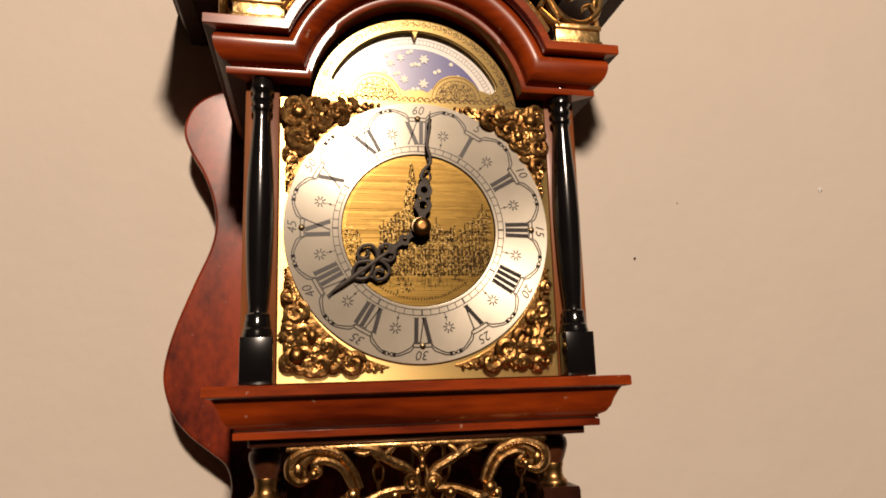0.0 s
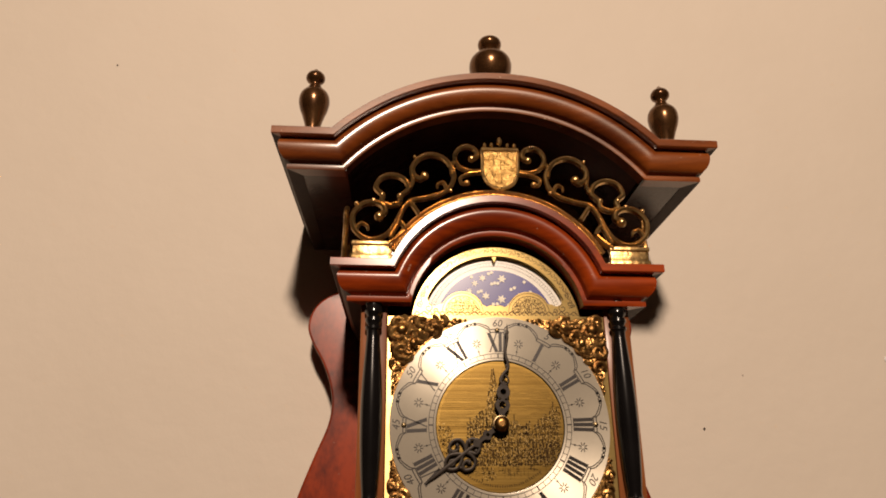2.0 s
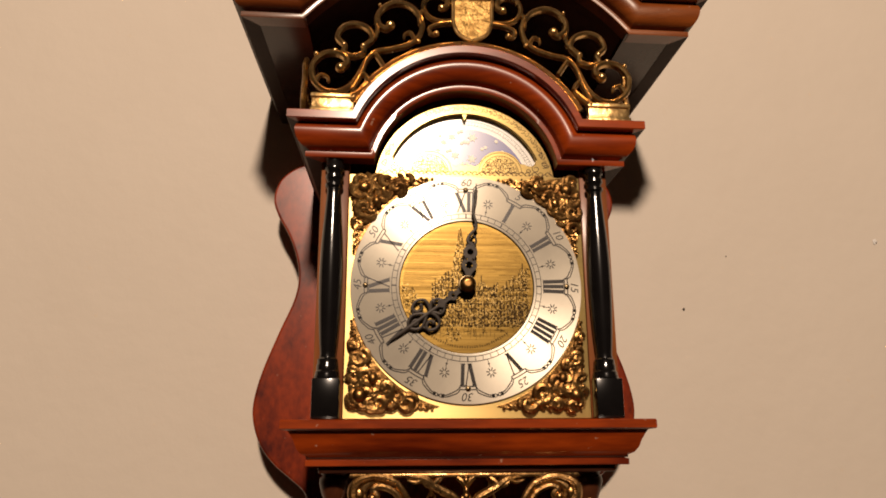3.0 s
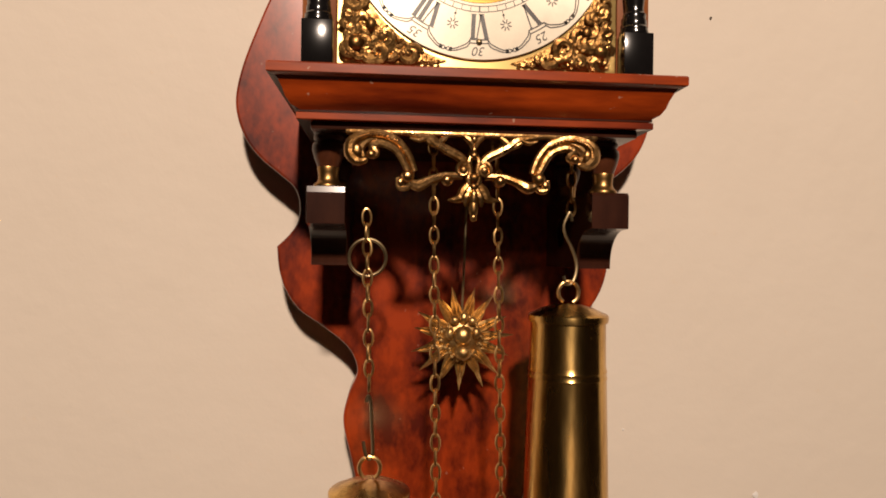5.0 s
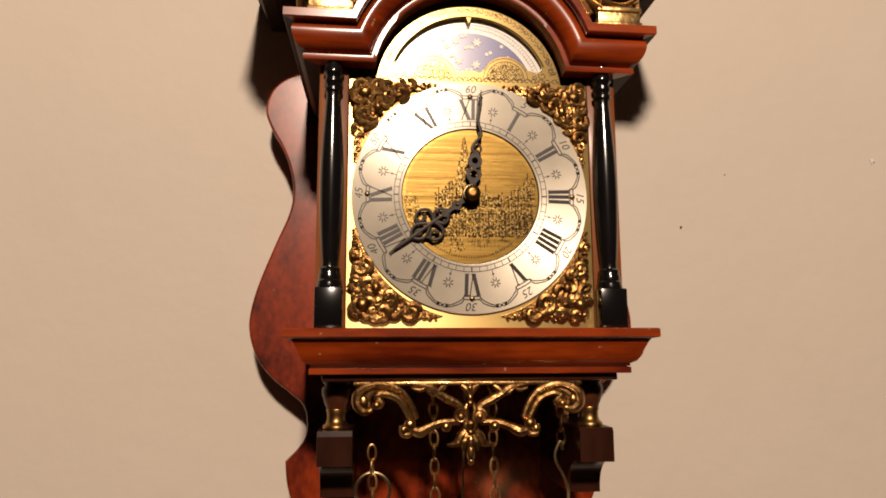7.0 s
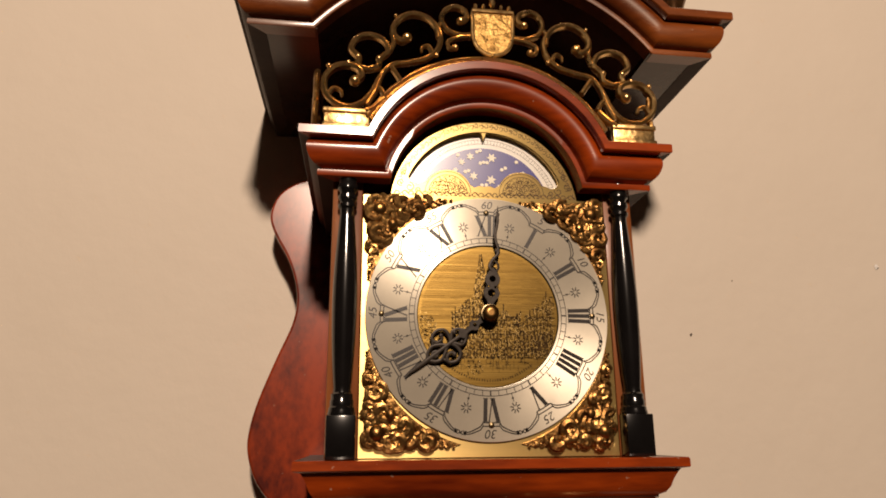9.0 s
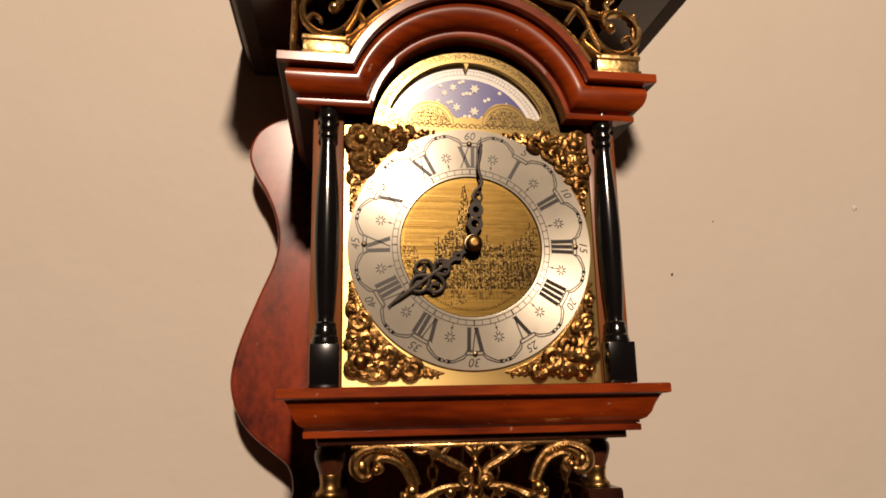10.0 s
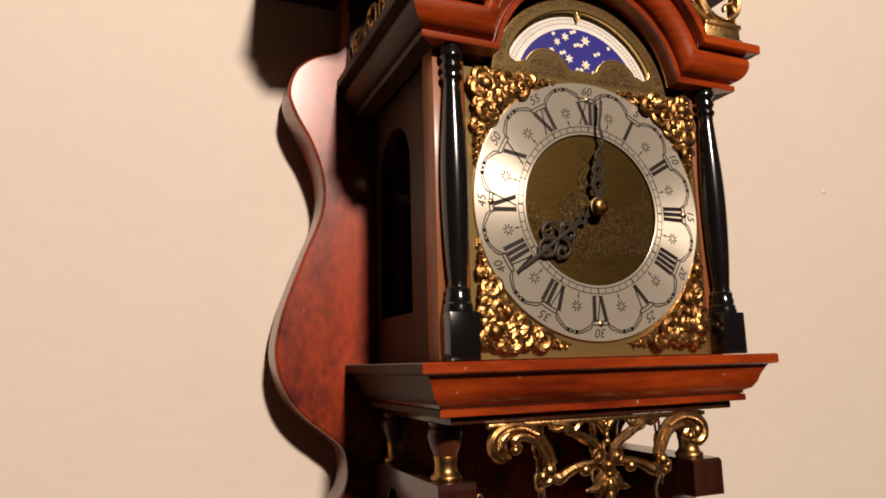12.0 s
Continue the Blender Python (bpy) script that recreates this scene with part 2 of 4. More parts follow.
def ring_bm(bm, at, r, wire, turn=None, n=24, k=8, sx=1.0, sz=1.0):
    """A closed wire ring in the x-z plane (stretched by sx, sz), turned by a matrix."""
    rows = []
    for i in range(n):
        a = 2 * math.pi * i / n
        c, s = math.cos(a), math.sin(a)
        row = []
        for j in range(k):
            b = 2 * math.pi * j / k
            v = Vector((r * sx * c + wire * math.cos(b) * c, wire * math.sin(b), r * sz * s + wire * math.cos(b) * s))
            row.append(bm.verts.new((turn @ v if turn else v) + Vector(at)))
        rows.append(row)
    for i in range(n):
        for j in range(k):
            bm.faces.new((rows[i][j], rows[(i + 1) % n][j], rows[(i + 1) % n][(j + 1) % k], rows[i][(j + 1) % k]))
    return bm


def blob(bm, at, r, squash=(1, 1, 1), sub=2):
    v = bmesh.ops.create_icosphere(bm, subdivisions=sub, radius=1.0)["verts"]
    bmesh.ops.scale(bm, vec=[r * s for s in squash], verts=v)
    bmesh.ops.translate(bm, vec=at, verts=v)


def spiral(cx, cz, r, turns, start, y=0.0, rise=0.0, hand=1, n=26, shrink=0.75):
    """A curl that winds inwards in the x-z plane."""
    out = []
    for i in range(n + 1):
        t = i / n
        a = radians(start) + hand * 2 * math.pi * turns * t
        q = r * (1 - shrink * t)
        out.append((cx + q * math.cos(a), y + rise * t, cz + q * math.sin(a)))
    return out


def circle(cx, cz, r, a0=0, a1=360, n=48, closed=True):
    return [(cx + r * math.cos(radians(a0 + (a1 - a0) * i / (n if closed else n - 1))), cz + r * math.sin(radians(a0 + (a1 - a0) * i / (n if closed else n - 1)))) for i in range(n)]


def polar(r, clock_degrees):
    """A point of the dial: radius and degrees clockwise from twelve."""
    a = radians(clock_degrees)
    return (r * math.sin(a), r * math.cos(a))


def quad_strip(bm, a, b, w, y):
    """A flat stroke of width w from a to b on the plane y."""
    d = Vector((b[0] - a[0], b[1] - a[1]))
    if d.length < 1e-6:
        return
    s = Vector((-d.y, d.x)).normalized() * w / 2
    vs = [bm.verts.new((p[0] + k * s.x, y, p[1] + k * s.y)) for p, k in ((a, 1), (b, 1), (b, -1), (a, -1))]
    f = bm.faces.new(vs)
    f.normal_update()
    if f.normal.y > 0:
        f.normal_flip()


def flat_mesh(bm, name):
    """Strokes keep the facing that they were given."""
    bmesh.ops.scale(bm, vec=(MM,) * 3, verts=bm.verts[:])
    me = bpy.data.meshes.new(name)
    bm.to_mesh(me)
    bm.free()
    return me


# ---- the room; all but the north wall is unseen, added to close it ----
def slab(name, x0, x1, y0, y1, z0, z1, mat, label, category):
    ob = new(name, mesh_of(box(x0, x1, y0, y1, z0, z1), name, False))
    ob.data.materials.append(mat)
    return tagged(ob, label, category, kind="structure")


slab("wall_north", -3.2, 3.2, WALL_Y, WALL_Y + 0.12, -0.02, 3.6, WALL, "smooth cream painted wall with small chips behind the clock", "wall")
slab("wall_south", -3.2, 3.2, -5.12, -5.0, -0.02, 3.6, ROOM, "plain unseen wall behind the camera, darkened to cut bounce", "wall")
slab("wall_west", -3.32, -3.2, -5.12, WALL_Y + 0.12, -0.02, 3.6, ROOM, "plain unseen side wall of the room, darkened to cut bounce", "wall")
slab("wall_east", 3.2, 3.32, -5.12, WALL_Y + 0.12, -0.02, 3.6, ROOM, "plain unseen side wall of the room, darkened to cut bounce", "wall")
slab("floor", -3.32, 3.32, -5.12, WALL_Y + 0.12, -0.12, -0.02, FLOOR, "unseen floor of the room, darkened to cut bounce", "floor")
slab("ceiling", -3.32, 3.32, -5.12, WALL_Y + 0.12, 3.6, 3.7, CEILING, "plain unseen ceiling, darkened to cut bounce", "ceiling")

lamp = thing("ceiling_lamp", (LAMP[0], LAMP[1], 3.6), "hanging lamp on a thin brass stem", "ceiling lamp")
part("ceiling_rose", lathe([(0.012, -0.03), (0.05, -0.022), (0.055, -0.001)], 24), BRASS, lamp, scale=1)
part("stem", lathe([(0.006, -0.99), (0.006, -0.028)], 12), BRASS, lamp, scale=1)

# ---- the clock ----
clock = thing("wall_clock", (0, 0, Z0), "ornate red mahogany wall clock with brass dial and black columns", "wall clock")

# backboard with its scalloped outline
BOARD = [(-30, -352), (-44, -330), (-54, -300), (-61, -272), (-65, -253), (-62, -237), (-57, -223), (-63, -209), (-79, -196), (-92, -187), (-100, -176), (-104.5, -163), (-106, -149)]
BOARD2 = [(-106, -149), (-99, -142), (-94, -134), (-93, -124), (-96, -114), (-105, -106), (-116, -97), (-125, -86), (-130.5, -72), (-131.5, -58), (-127, -38), (-117, -11), (-108.5, 10),
          (-106, 25), (-108, 40), (-114, 56), (-122, 70), (-126, 83), (-122, 97), (-112, 106), (-98, 112), (-92, 120), (-90, 140), (-90, 170)]
left = smooth_profile(BOARD, 5) + smooth_profile(BOARD2, 5)[1:]
loop = left + [(-x - 8.5, z) for x, z in reversed(left)]
part("backboard", outline_mesh("backboard", [loop], 105, 24, 1.6), BURL, clock, "scalloped red burl veneer backboard")


def moulding(name, xc, yf, z_flat, arch_c, arch_r, profile, y_back, mat, parent, label="", n_arch=40):
    """A profile (outward, upward) swept along side, front and arch; arch_r None for a straight front. Top and soffit closed by boards."""
    rows = []
    for o, h in profile:
        row = [(-(xc + o), y_back, z_flat + h), (-(xc + o), yf - o, z_flat + h)]
        if arch_r:
            k = h / profile[-1][1]
            r, mid = arch_r[0] + k * (arch_r[1] - arch_r[0]), arch_c[0] + k * (arch_c[1] - arch_c[0])
            dz = z_flat + h - mid
            kx = math.sqrt(r * r - dz * dz)
            a = math.atan2(dz, kx)
            for i in range(n_arch + 1):
                b = math.pi - a - (math.pi - 2 * a) * i / n_arch
                row.append((r * math.cos(b), yf - o, mid + r * math.sin(b)))
        else:
            for i in range(1, 8):
                row.append((-(xc + o) + 2 * (xc + o) * i / 8, yf - o, z_flat + h))
        row += [((xc + o), yf - o, z_flat + h), ((xc + o), y_back, z_flat + h)]
        rows.append(row)

    def skin(lo, hi):
        bm = bmesh.new()
        vs = [[bm.verts.new(p) for p in row[lo:hi]] for row in rows]
        for a, b in zip(vs, vs[1:]):
            for i in range(len(a) - 1):
                bm.faces.new((a[i], a[i + 1], b[i + 1], b[i]))
        return bm

    bm = skin(1, len(rows[0]) - 1)
    n = len(rows[0])
    # returns coloured darker than the front, their shade put into the colour
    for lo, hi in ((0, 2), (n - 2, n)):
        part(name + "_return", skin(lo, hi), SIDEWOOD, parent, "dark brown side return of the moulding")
    ob = part(name, bm, mat, parent, label)
    return ob


def swept_board(name, pts, y0, y1, thick, mat, parent, label=""):
    """A board bent along (x, z) points, from y0 back to y1."""
    lower = list(pts)
    upper = [(x, z + thick) for x, z in reversed(pts)]
    return part(name, outline_mesh(name, [lower + upper], y0, y1 - y0, 0.0), mat, parent, label)


def arch_line(xc, z_flat, arch_c, r, n=40):
    dz = z_flat - arch_c
    a = math.atan2(dz, math.sqrt(r * r - dz * dz))
    pts = [(-xc, z_flat)]
    for i in range(n + 1):
        b = math.pi - a - (math.pi - 2 * a) * i / n
        pts.append((r * math.cos(b), arch_c + r * math.sin(b)))
    return pts + [(xc, z_flat)]


CYMA = [(-9, 0), (0, 0), (0.2, 0.3), (0.2, 2.8), (-1.8, 3.2), (-2.0, 4.0), *smooth_profile([(-1.2, 4.4), (1.6, 5.2), (3.8, 7.0), (5.2, 9.4), (5.9, 12.0), (5.9, 14.2), (5.0, 16.2)], 3), (4.2, 17.0), (9.5, 17.3), (10, 17.7), (10, 21.6), (9.6, 22), (-9, 22)]
cornice = moulding("cornice", 88.4, -8, 71, (62.3, 68.5), (51.7, 68.5), [(o, h * 1.07) for o, h in CYMA], 104, MAHOGANY, clock, "arched mahogany cornice over the dial")
# cornice and hood soffits and vault: shade put into the near-black colour
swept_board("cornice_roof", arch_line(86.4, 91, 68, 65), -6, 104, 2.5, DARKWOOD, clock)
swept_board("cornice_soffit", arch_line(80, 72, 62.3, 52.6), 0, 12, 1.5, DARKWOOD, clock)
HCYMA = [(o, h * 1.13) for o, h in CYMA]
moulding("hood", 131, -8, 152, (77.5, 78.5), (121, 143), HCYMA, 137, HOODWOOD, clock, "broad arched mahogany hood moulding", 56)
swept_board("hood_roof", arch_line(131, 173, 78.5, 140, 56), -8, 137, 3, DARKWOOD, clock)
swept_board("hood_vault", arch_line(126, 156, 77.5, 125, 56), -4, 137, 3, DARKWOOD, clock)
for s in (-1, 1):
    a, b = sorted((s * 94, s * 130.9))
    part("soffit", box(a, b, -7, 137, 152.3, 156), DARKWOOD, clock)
# added dark sheet; stands in for the shaded backboard under the hood
part("hood_shade_back", box(-92, 92, 98, 104.5, 94, 196), DARKWOOD, clock)

# the hood sits a little low at one end
SAG = Matrix.Translation((0.0012, 0, 0.1005)) @ Matrix.Rotation(radians(1.0), 4, "Y") @ Matrix.Translation((0, 0, -0.1))
for ob in clock.children:
    if ob.name.split(".")[0] in ("hood", "hood_return", "hood_roof", "hood_vault", "soffit"):
        ob.data.transform(SAG)

# finials
SIDE_FINIAL = [(6.5, 0), (7, 2), (4.5, 4.5), (4, 8), (4.4, 16), (6.2, 24), (8.4, 31), (9.2, 37), (8.2, 42), (5.2, 46), (3.4, 49), (3.6, 51), (5.4, 53.5), (5.7, 56), (4.6, 58.5), (2.4, 60.5), (1.2, 62), (0.3, 63)]
MID_FINIAL = [(8, 0), (8.5, 3), (6, 6), (5.5, 10), (8, 17), (11.5, 24), (13.2, 31), (12.5, 37), (9, 42), (5, 45), (4.6, 46.5), (6.6, 48.5), (7.4, 51.5), (6.4, 54.5), (3.4, 56.5), (0.4, 57)]
for x, z, prof in ((-118, 180.5, SIDE_FINIAL), (124, 173, SIDE_FINIAL), (4, 216, MID_FINIAL)):
    part("finial", lathe([(r * 1.13, h) for r, h in smooth_profile(prof, 3)], 36, (x, 14, z)), FINIALM, clock, "dark bronzed turned finial")

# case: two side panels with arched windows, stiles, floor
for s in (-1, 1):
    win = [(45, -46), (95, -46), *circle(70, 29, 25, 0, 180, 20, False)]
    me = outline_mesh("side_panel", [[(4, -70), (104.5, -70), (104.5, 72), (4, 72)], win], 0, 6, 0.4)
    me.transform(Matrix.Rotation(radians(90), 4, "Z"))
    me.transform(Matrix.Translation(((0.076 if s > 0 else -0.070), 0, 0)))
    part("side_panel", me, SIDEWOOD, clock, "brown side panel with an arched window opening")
    a, b = sorted((s * 65.0, s * 80.5))
    part("stile", box(a, b, 1.2, 14, -69.8, 71.5, 0.6), STILE, clock, "polished orange wooden stile")
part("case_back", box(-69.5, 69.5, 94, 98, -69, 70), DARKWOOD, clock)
movement = part("movement", box(-38, 38, 26, 78, -48, 50, 2), BRASS, clock, "brass clock movement inside the case")

# columns
COLUMN = [(6.6, -49.6), (6.7, -48.8), (6.2, -47.2), (6.2, -46.2), (5.6, -45.4), (5.7, -43), (5.2, -42), (5.3, -39.8), (4.5, -39), (4.2, -37)]
SHAFT = [(4.2, -37), (5.0, -27), (5.7, -14), (6.1, 0), (6.1, 12), (5.6, 25), (4.7, 38), (3.8, 51)]
CAP = [(3.8, 51), (3.9, 53), (4.9, 54.2), (4.9, 55.6), (4.0, 56.6), (4.2, 57.8), (5.0, 59), (4.9, 60.6), (3.9, 61.6), (4.4, 63), (5.3, 64), (5.4, 66), (4.8, 67), (4.8, 71.4)]
for x in (-72.8, 72.3):
    col = part("column", lathe(COLUMN + smooth_profile(SHAFT, 5)[1:] + CAP[1:], 40, (x, -2.2, 0)), EBONY, clock, "glossy black turned column")
    part("plinth", box(x - 6.9, x + 6.9, -9, 4, -69.7, -49.6, 0.5), EBONY, col)

# lower shelf
SHELF = [(-9, 0), (0, 0), (0.3, 0.3), (0.3, 3.0), (-1.4, 3.4), (-0.6, 4.6), (2.6, 6.2), (4.6, 9), (5.8, 12.5), (7.6, 16), (8.6, 17.4), (11.6, 18), (12, 18.4), (12, 22), (11.4, 22.6), (-9, 22.6)]
moulding("shelf", 81.8, -1.8, -92.6, 0, None, SHELF, 104.5, MAHOGANY, clock, "moulded mahogany shelf under the dial")
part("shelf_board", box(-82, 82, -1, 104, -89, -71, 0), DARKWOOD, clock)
# shade below the shelf, put into this board's dark colour
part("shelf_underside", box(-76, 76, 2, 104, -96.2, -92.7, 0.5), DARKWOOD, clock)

# brackets with turned posts
curve_in = [(38 - 20 * (1 - math.cos(radians(a))), -157 + 18 * math.sin(radians(a))) for a in range(0, 91, 6)]
BRK = [(104.5, -121.2), (104.5, -158.5), (38, -158.5), *curve_in, (11.2, -138.6)]
POST = [(5.2, 9.5), (5.6, 11), (6.6, 13.5), (7.5, 16.5), (8.0, 19), (7.6, 21.4), (6.4, 22.6), (7.2, 23.4), (7.4, 25)]
FERRULE = [(6.9, 0), (7.1, 0.9), (6.8, 1.8), (5.6, 2.8), (4.9, 4.8), (5.0, 7.4), (5.5, 9.6), (5.3, 10.2)]
for x0, x1, edge in ((-78.5, -60.5, [(11.2, -124.0), (11.8, -121.2)]), (57.6, 75.8, [(11.2, -122.6), (12.6, -121.2)])):
    me = outline_mesh("bracket", [BRK + edge, circle(72, -139, 8, 0, 360, 24)], 0, x1 - x0, 0.25)
    me.transform(Matrix.Rotation(radians(90), 4, "Z"))
    me.transform(Matrix.Translation((x1 * MM, 0, 0)))
    br = part("bracket", me, DARKWOOD, clock, "dark wooden bracket with a scrolled foot")
    for y in (24, 92):
        post = part("post", lathe(smooth_profile(POST, 4), 28, ((x0 + x1) / 2, y, -121)), POSTWOOD, br, "turned dark red-brown wooden post")
        part("ferrule", lathe(FERRULE, 28, ((x0 + x1) / 2, y, -121)), FERRULEM, post, "brass ferrule")

# ---- dial ----
moon_open = circle(0, 57, 44.4, 25, 155, 60, False)
notch = [(1.6, 101.2), (0.9, 99.4), (0, 97.0), (-0.9, 99.4), (-1.6, 101.2)]
moon_open = [p for p in moon_open if p[0] > 1.8] + notch + [p for p in moon_open if p[0] < -1.8]
moon_open += circle(-37.0, 73.6, 3.6, 165, 315, 10, False)
moon_open += circle(-20, 66, 13, 155, 22, 18, False) + [(-5.5, 69.4), (-3, 70.4), (0, 70.0), (3, 70.4), (5.5, 69.4)] + circle(20, 66, 13, 158, 25, 18, False)
moon_open += circle(37.0, 73.6, 3.6, -135, 15, 10, False)
plate_loop = [(-64.8, -69.6), (64.8, -69.6), (64.8, 63.5), (50.6, 63.5), *circle(0, 57, 51, 7.5, 172.5, 50, False), (-50.6, 63.5), (-64.8, 63.5)]
dial = part("dial_plate", outline_mesh("dial_plate", [plate_loop, moon_open], 1.6, 2.2, 0.25), PLATE, clock, "brass dial plate with an arched top")
part("moon_disc", outline_mesh("moon_disc", [circle(0, 57, 48, 0, 360, 80)], 5.0, 1.0, 0), MOONWHITE, dial, "white moon phase scale")
part("night_sky", outline_mesh("night_sky", [circle(0, 57, 36.5, 0, 360, 72)], 4.6, 0.4, 0), MOONBLUE, dial, "dark blue painted night sky")
for k, (x, z, r) in enumerate(((4.7, 88, 2.9), (4.1, 75, 2.9), (-5.5, 77, 2.6), (-7.2, 88.4, 2.4), (-12, 85, 2.2), (15.5, 77, 2.2), (-15.5, 80, 1.9))):
    st = [(x + (r if i % 2 == 0 else r * 0.5) * math.cos(math.pi * i / 6 + 0.2 * k), z + (r if i % 2 == 0 else r * 0.5) * math.sin(math.pi * i / 6 + 0.2 * k)) for i in range(12)]
    part("star", outline_mesh("star", [st], 4.3, 0.25), STARM, dial)
for x, z in ((-1.6, 84.6), (0.2, 85.2), (2.1, 85.0), (-3.4, 91.2), (-1.6, 92.0), (10.2, 81.2), (12.2, 82.2), (-10, 79.4), (-8.2, 80), (8.4, 71.4), (-1, 71.8), (1.4, 72), (-14, 89), (18.5, 86), (22, 79.5)):
    part("star_dot", outline_mesh("star_dot", [circle(x, z, 1.0, 0, 360, 12)], 4.3, 0.25), STARM, dial)
bm = bmesh.new()
for r in (39.2, 41.6):
    c = circle(0, 57, r, 12, 168, 60, False)
    for a, b in zip(c, c[1:]):
        quad_strip(bm, a, b, 0.16, 4.9)
for i in range(60):
    a = radians(14 + 152 * i / 59)
    quad_strip(bm, (39.2 * math.cos(a), 57 + 39.2 * math.sin(a)), (41.6 * math.cos(a), 57 + 41.6 * math.sin(a)), 0.15, 4.9)
tagged(part("moon_scale_marks", flat_mesh(bm, "moon_scale_marks"), INK, dial), kind="stuff")
part("moon_rim", mesh_of(tube_bm(bmesh.new(), [(x, 1.7, z) for x, z in circle(0, 57, 44.6, 22, 158, 60, False)], 0.35, 6), "moon_rim"), PLATE, dial).data.transform(Matrix.Scale(MM, 4))

rng = random.Random(7)


def engraved(inside, x0, x1, z0, z1, count, y, seed, lo=0.5, hi=1.5, w=0.24):
    """Short etched strokes kept to a shape."""
    r = random.Random(seed)
    b = bmesh.new()
    made = 0
    while made < count:
        x, z = r.uniform(x0, x1), r.uniform(z0, z1)
        made += 1
        if not inside(x, z):
            continue
        a = r.choice((0, 0, math.pi / 2, math.pi / 2, math.pi / 2, r.uniform(0, 3.14)))
        n = r.uniform(lo, hi) / 2
        quad_strip(b, (x - n * math.cos(a), z - n * math.sin(a)), (x + n * math.cos(a), z + n * math.sin(a)), w * r.uniform(0.7, 1.5), y)
    return b


# engraved globes on the two humps, leaf scrolls on the arch and a running wave below it
def curl(b, x, z, r, start, hand, w=0.3, y=1.45, turns=0.85):
    pts = [(px, pz) for px, _, pz in spiral(x, z, r, turns, start, 0, 0, hand, 12, 0.7)]
    for p, q in zip(pts, pts[1:]):
        quad_strip(b, p, q, w, y)


for s in (-1, 1):
    b = engraved(lambda x, z: (x - 20 * s) ** 2 + (z - 65.6) ** 2 < 100 and z > 66.2, 20 * s - 11, 20 * s + 11, 66, 77, 210, 1.45, 20 + s, 0.5, 1.4)
    g = random.Random(40 + s)
    for i in range(9):
        for k in range(5):
            x, z = 20 * s - 9 + 2.25 * i + (1.1 if k % 2 else 0), 67.2 + 1.9 * k
            if math.hypot(x - 20 * s, z - 65.6) < 9.2:
                curl(b, x, z, 1.15, g.uniform(0, 360), g.choice((-1, 1)), 0.34)
    for r in (10.4, 12.3):
        c = circle(20 * s, 65.6, r, 0, 180, 24, False)
        for p, q in zip(c, c[1:]):
            quad_strip(b, p, q, 0.3, 1.45)
    quad_strip(b, (20 * s - 10.4, 65.6), (20 * s + 10.4, 65.6), 0.3, 1.45)
    tagged(part("globe_engraving", flat_mesh(b, "globe_engraving"), ENGRAVED, dial), kind="stuff")
b = engraved(lambda x, z: 47.6 < math.hypot(x, z - 57) < 50 and abs(math.sin(9 * math.atan2(z - 57, x))) > 0.5, -50, 50, 64, 108, 2600, 1.45, 31, 0.4, 1.1, 0.24)
for i in range(46):
    a = radians(16 + 148 * i / 45)
    curl(b, 48.2 * math.cos(a), 57 + 48.2 * math.sin(a), 1.5, math.degrees(a) + 180 * (i % 2), 1 if i % 2 else -1, 0.36)
for i in range(26):
    x = -47 + 94 * i / 25
    curl(b, x, 64.9, 1.7, 20 if i % 2 else 200, 1 if i % 2 else -1, 0.42)
    quad_strip(b, (x + 0.8, 64.9 + (0.9 if i % 2 else -0.9)), (x + 3.0, 64.9 + (-0.9 if i % 2 else 0.9)), 0.42, 1.45)
for s in (-1, 1):
    for x, z, r, st in ((40.5, 68.5, 2.6, 90), (45.2, 71.0, 2.2, 250), (44.0, 76.5, 1.8, 30), (36.0, 67.0, 1.5, 300)):
        curl(b, s * x, z, r, st if s > 0 else 180 - st, s, 0.4, 1.45, 1.2)
tagged(part("border_engraving", flat_mesh(b, "border_engraving"), ENGRAVED, dial), kind="stuff")

# chapter ring
ring = part("chapter_ring", outline_mesh("chapter_ring", [circle(0, 0, 62.6, 0, 360, 128), circle(0, 0, 36.6, 0, 360, 96)], 0.0, 1.5, 0.2), SILVER, clock, "silvered chapter ring with black numerals")
YI = -0.12


def poly_line(bm, pts, w):
    for a, b in zip(pts, pts[1:]):
        quad_strip(bm, a, b, w, YI)


bm = bmesh.new()
for r in (38.0, 40.6):
    poly_line(bm, [polar(r, i * 3) for i in range(121)], 0.34)
for i in range(60):
    quad_strip(bm, polar(38.0, i * 6), polar(40.6, i * 6), 0.3 if i % 5 else 0.7, YI)
tagged(part("minute_track", flat_mesh(bm, "minute_track"), INK, ring), kind="stuff")
bm = bmesh.new()
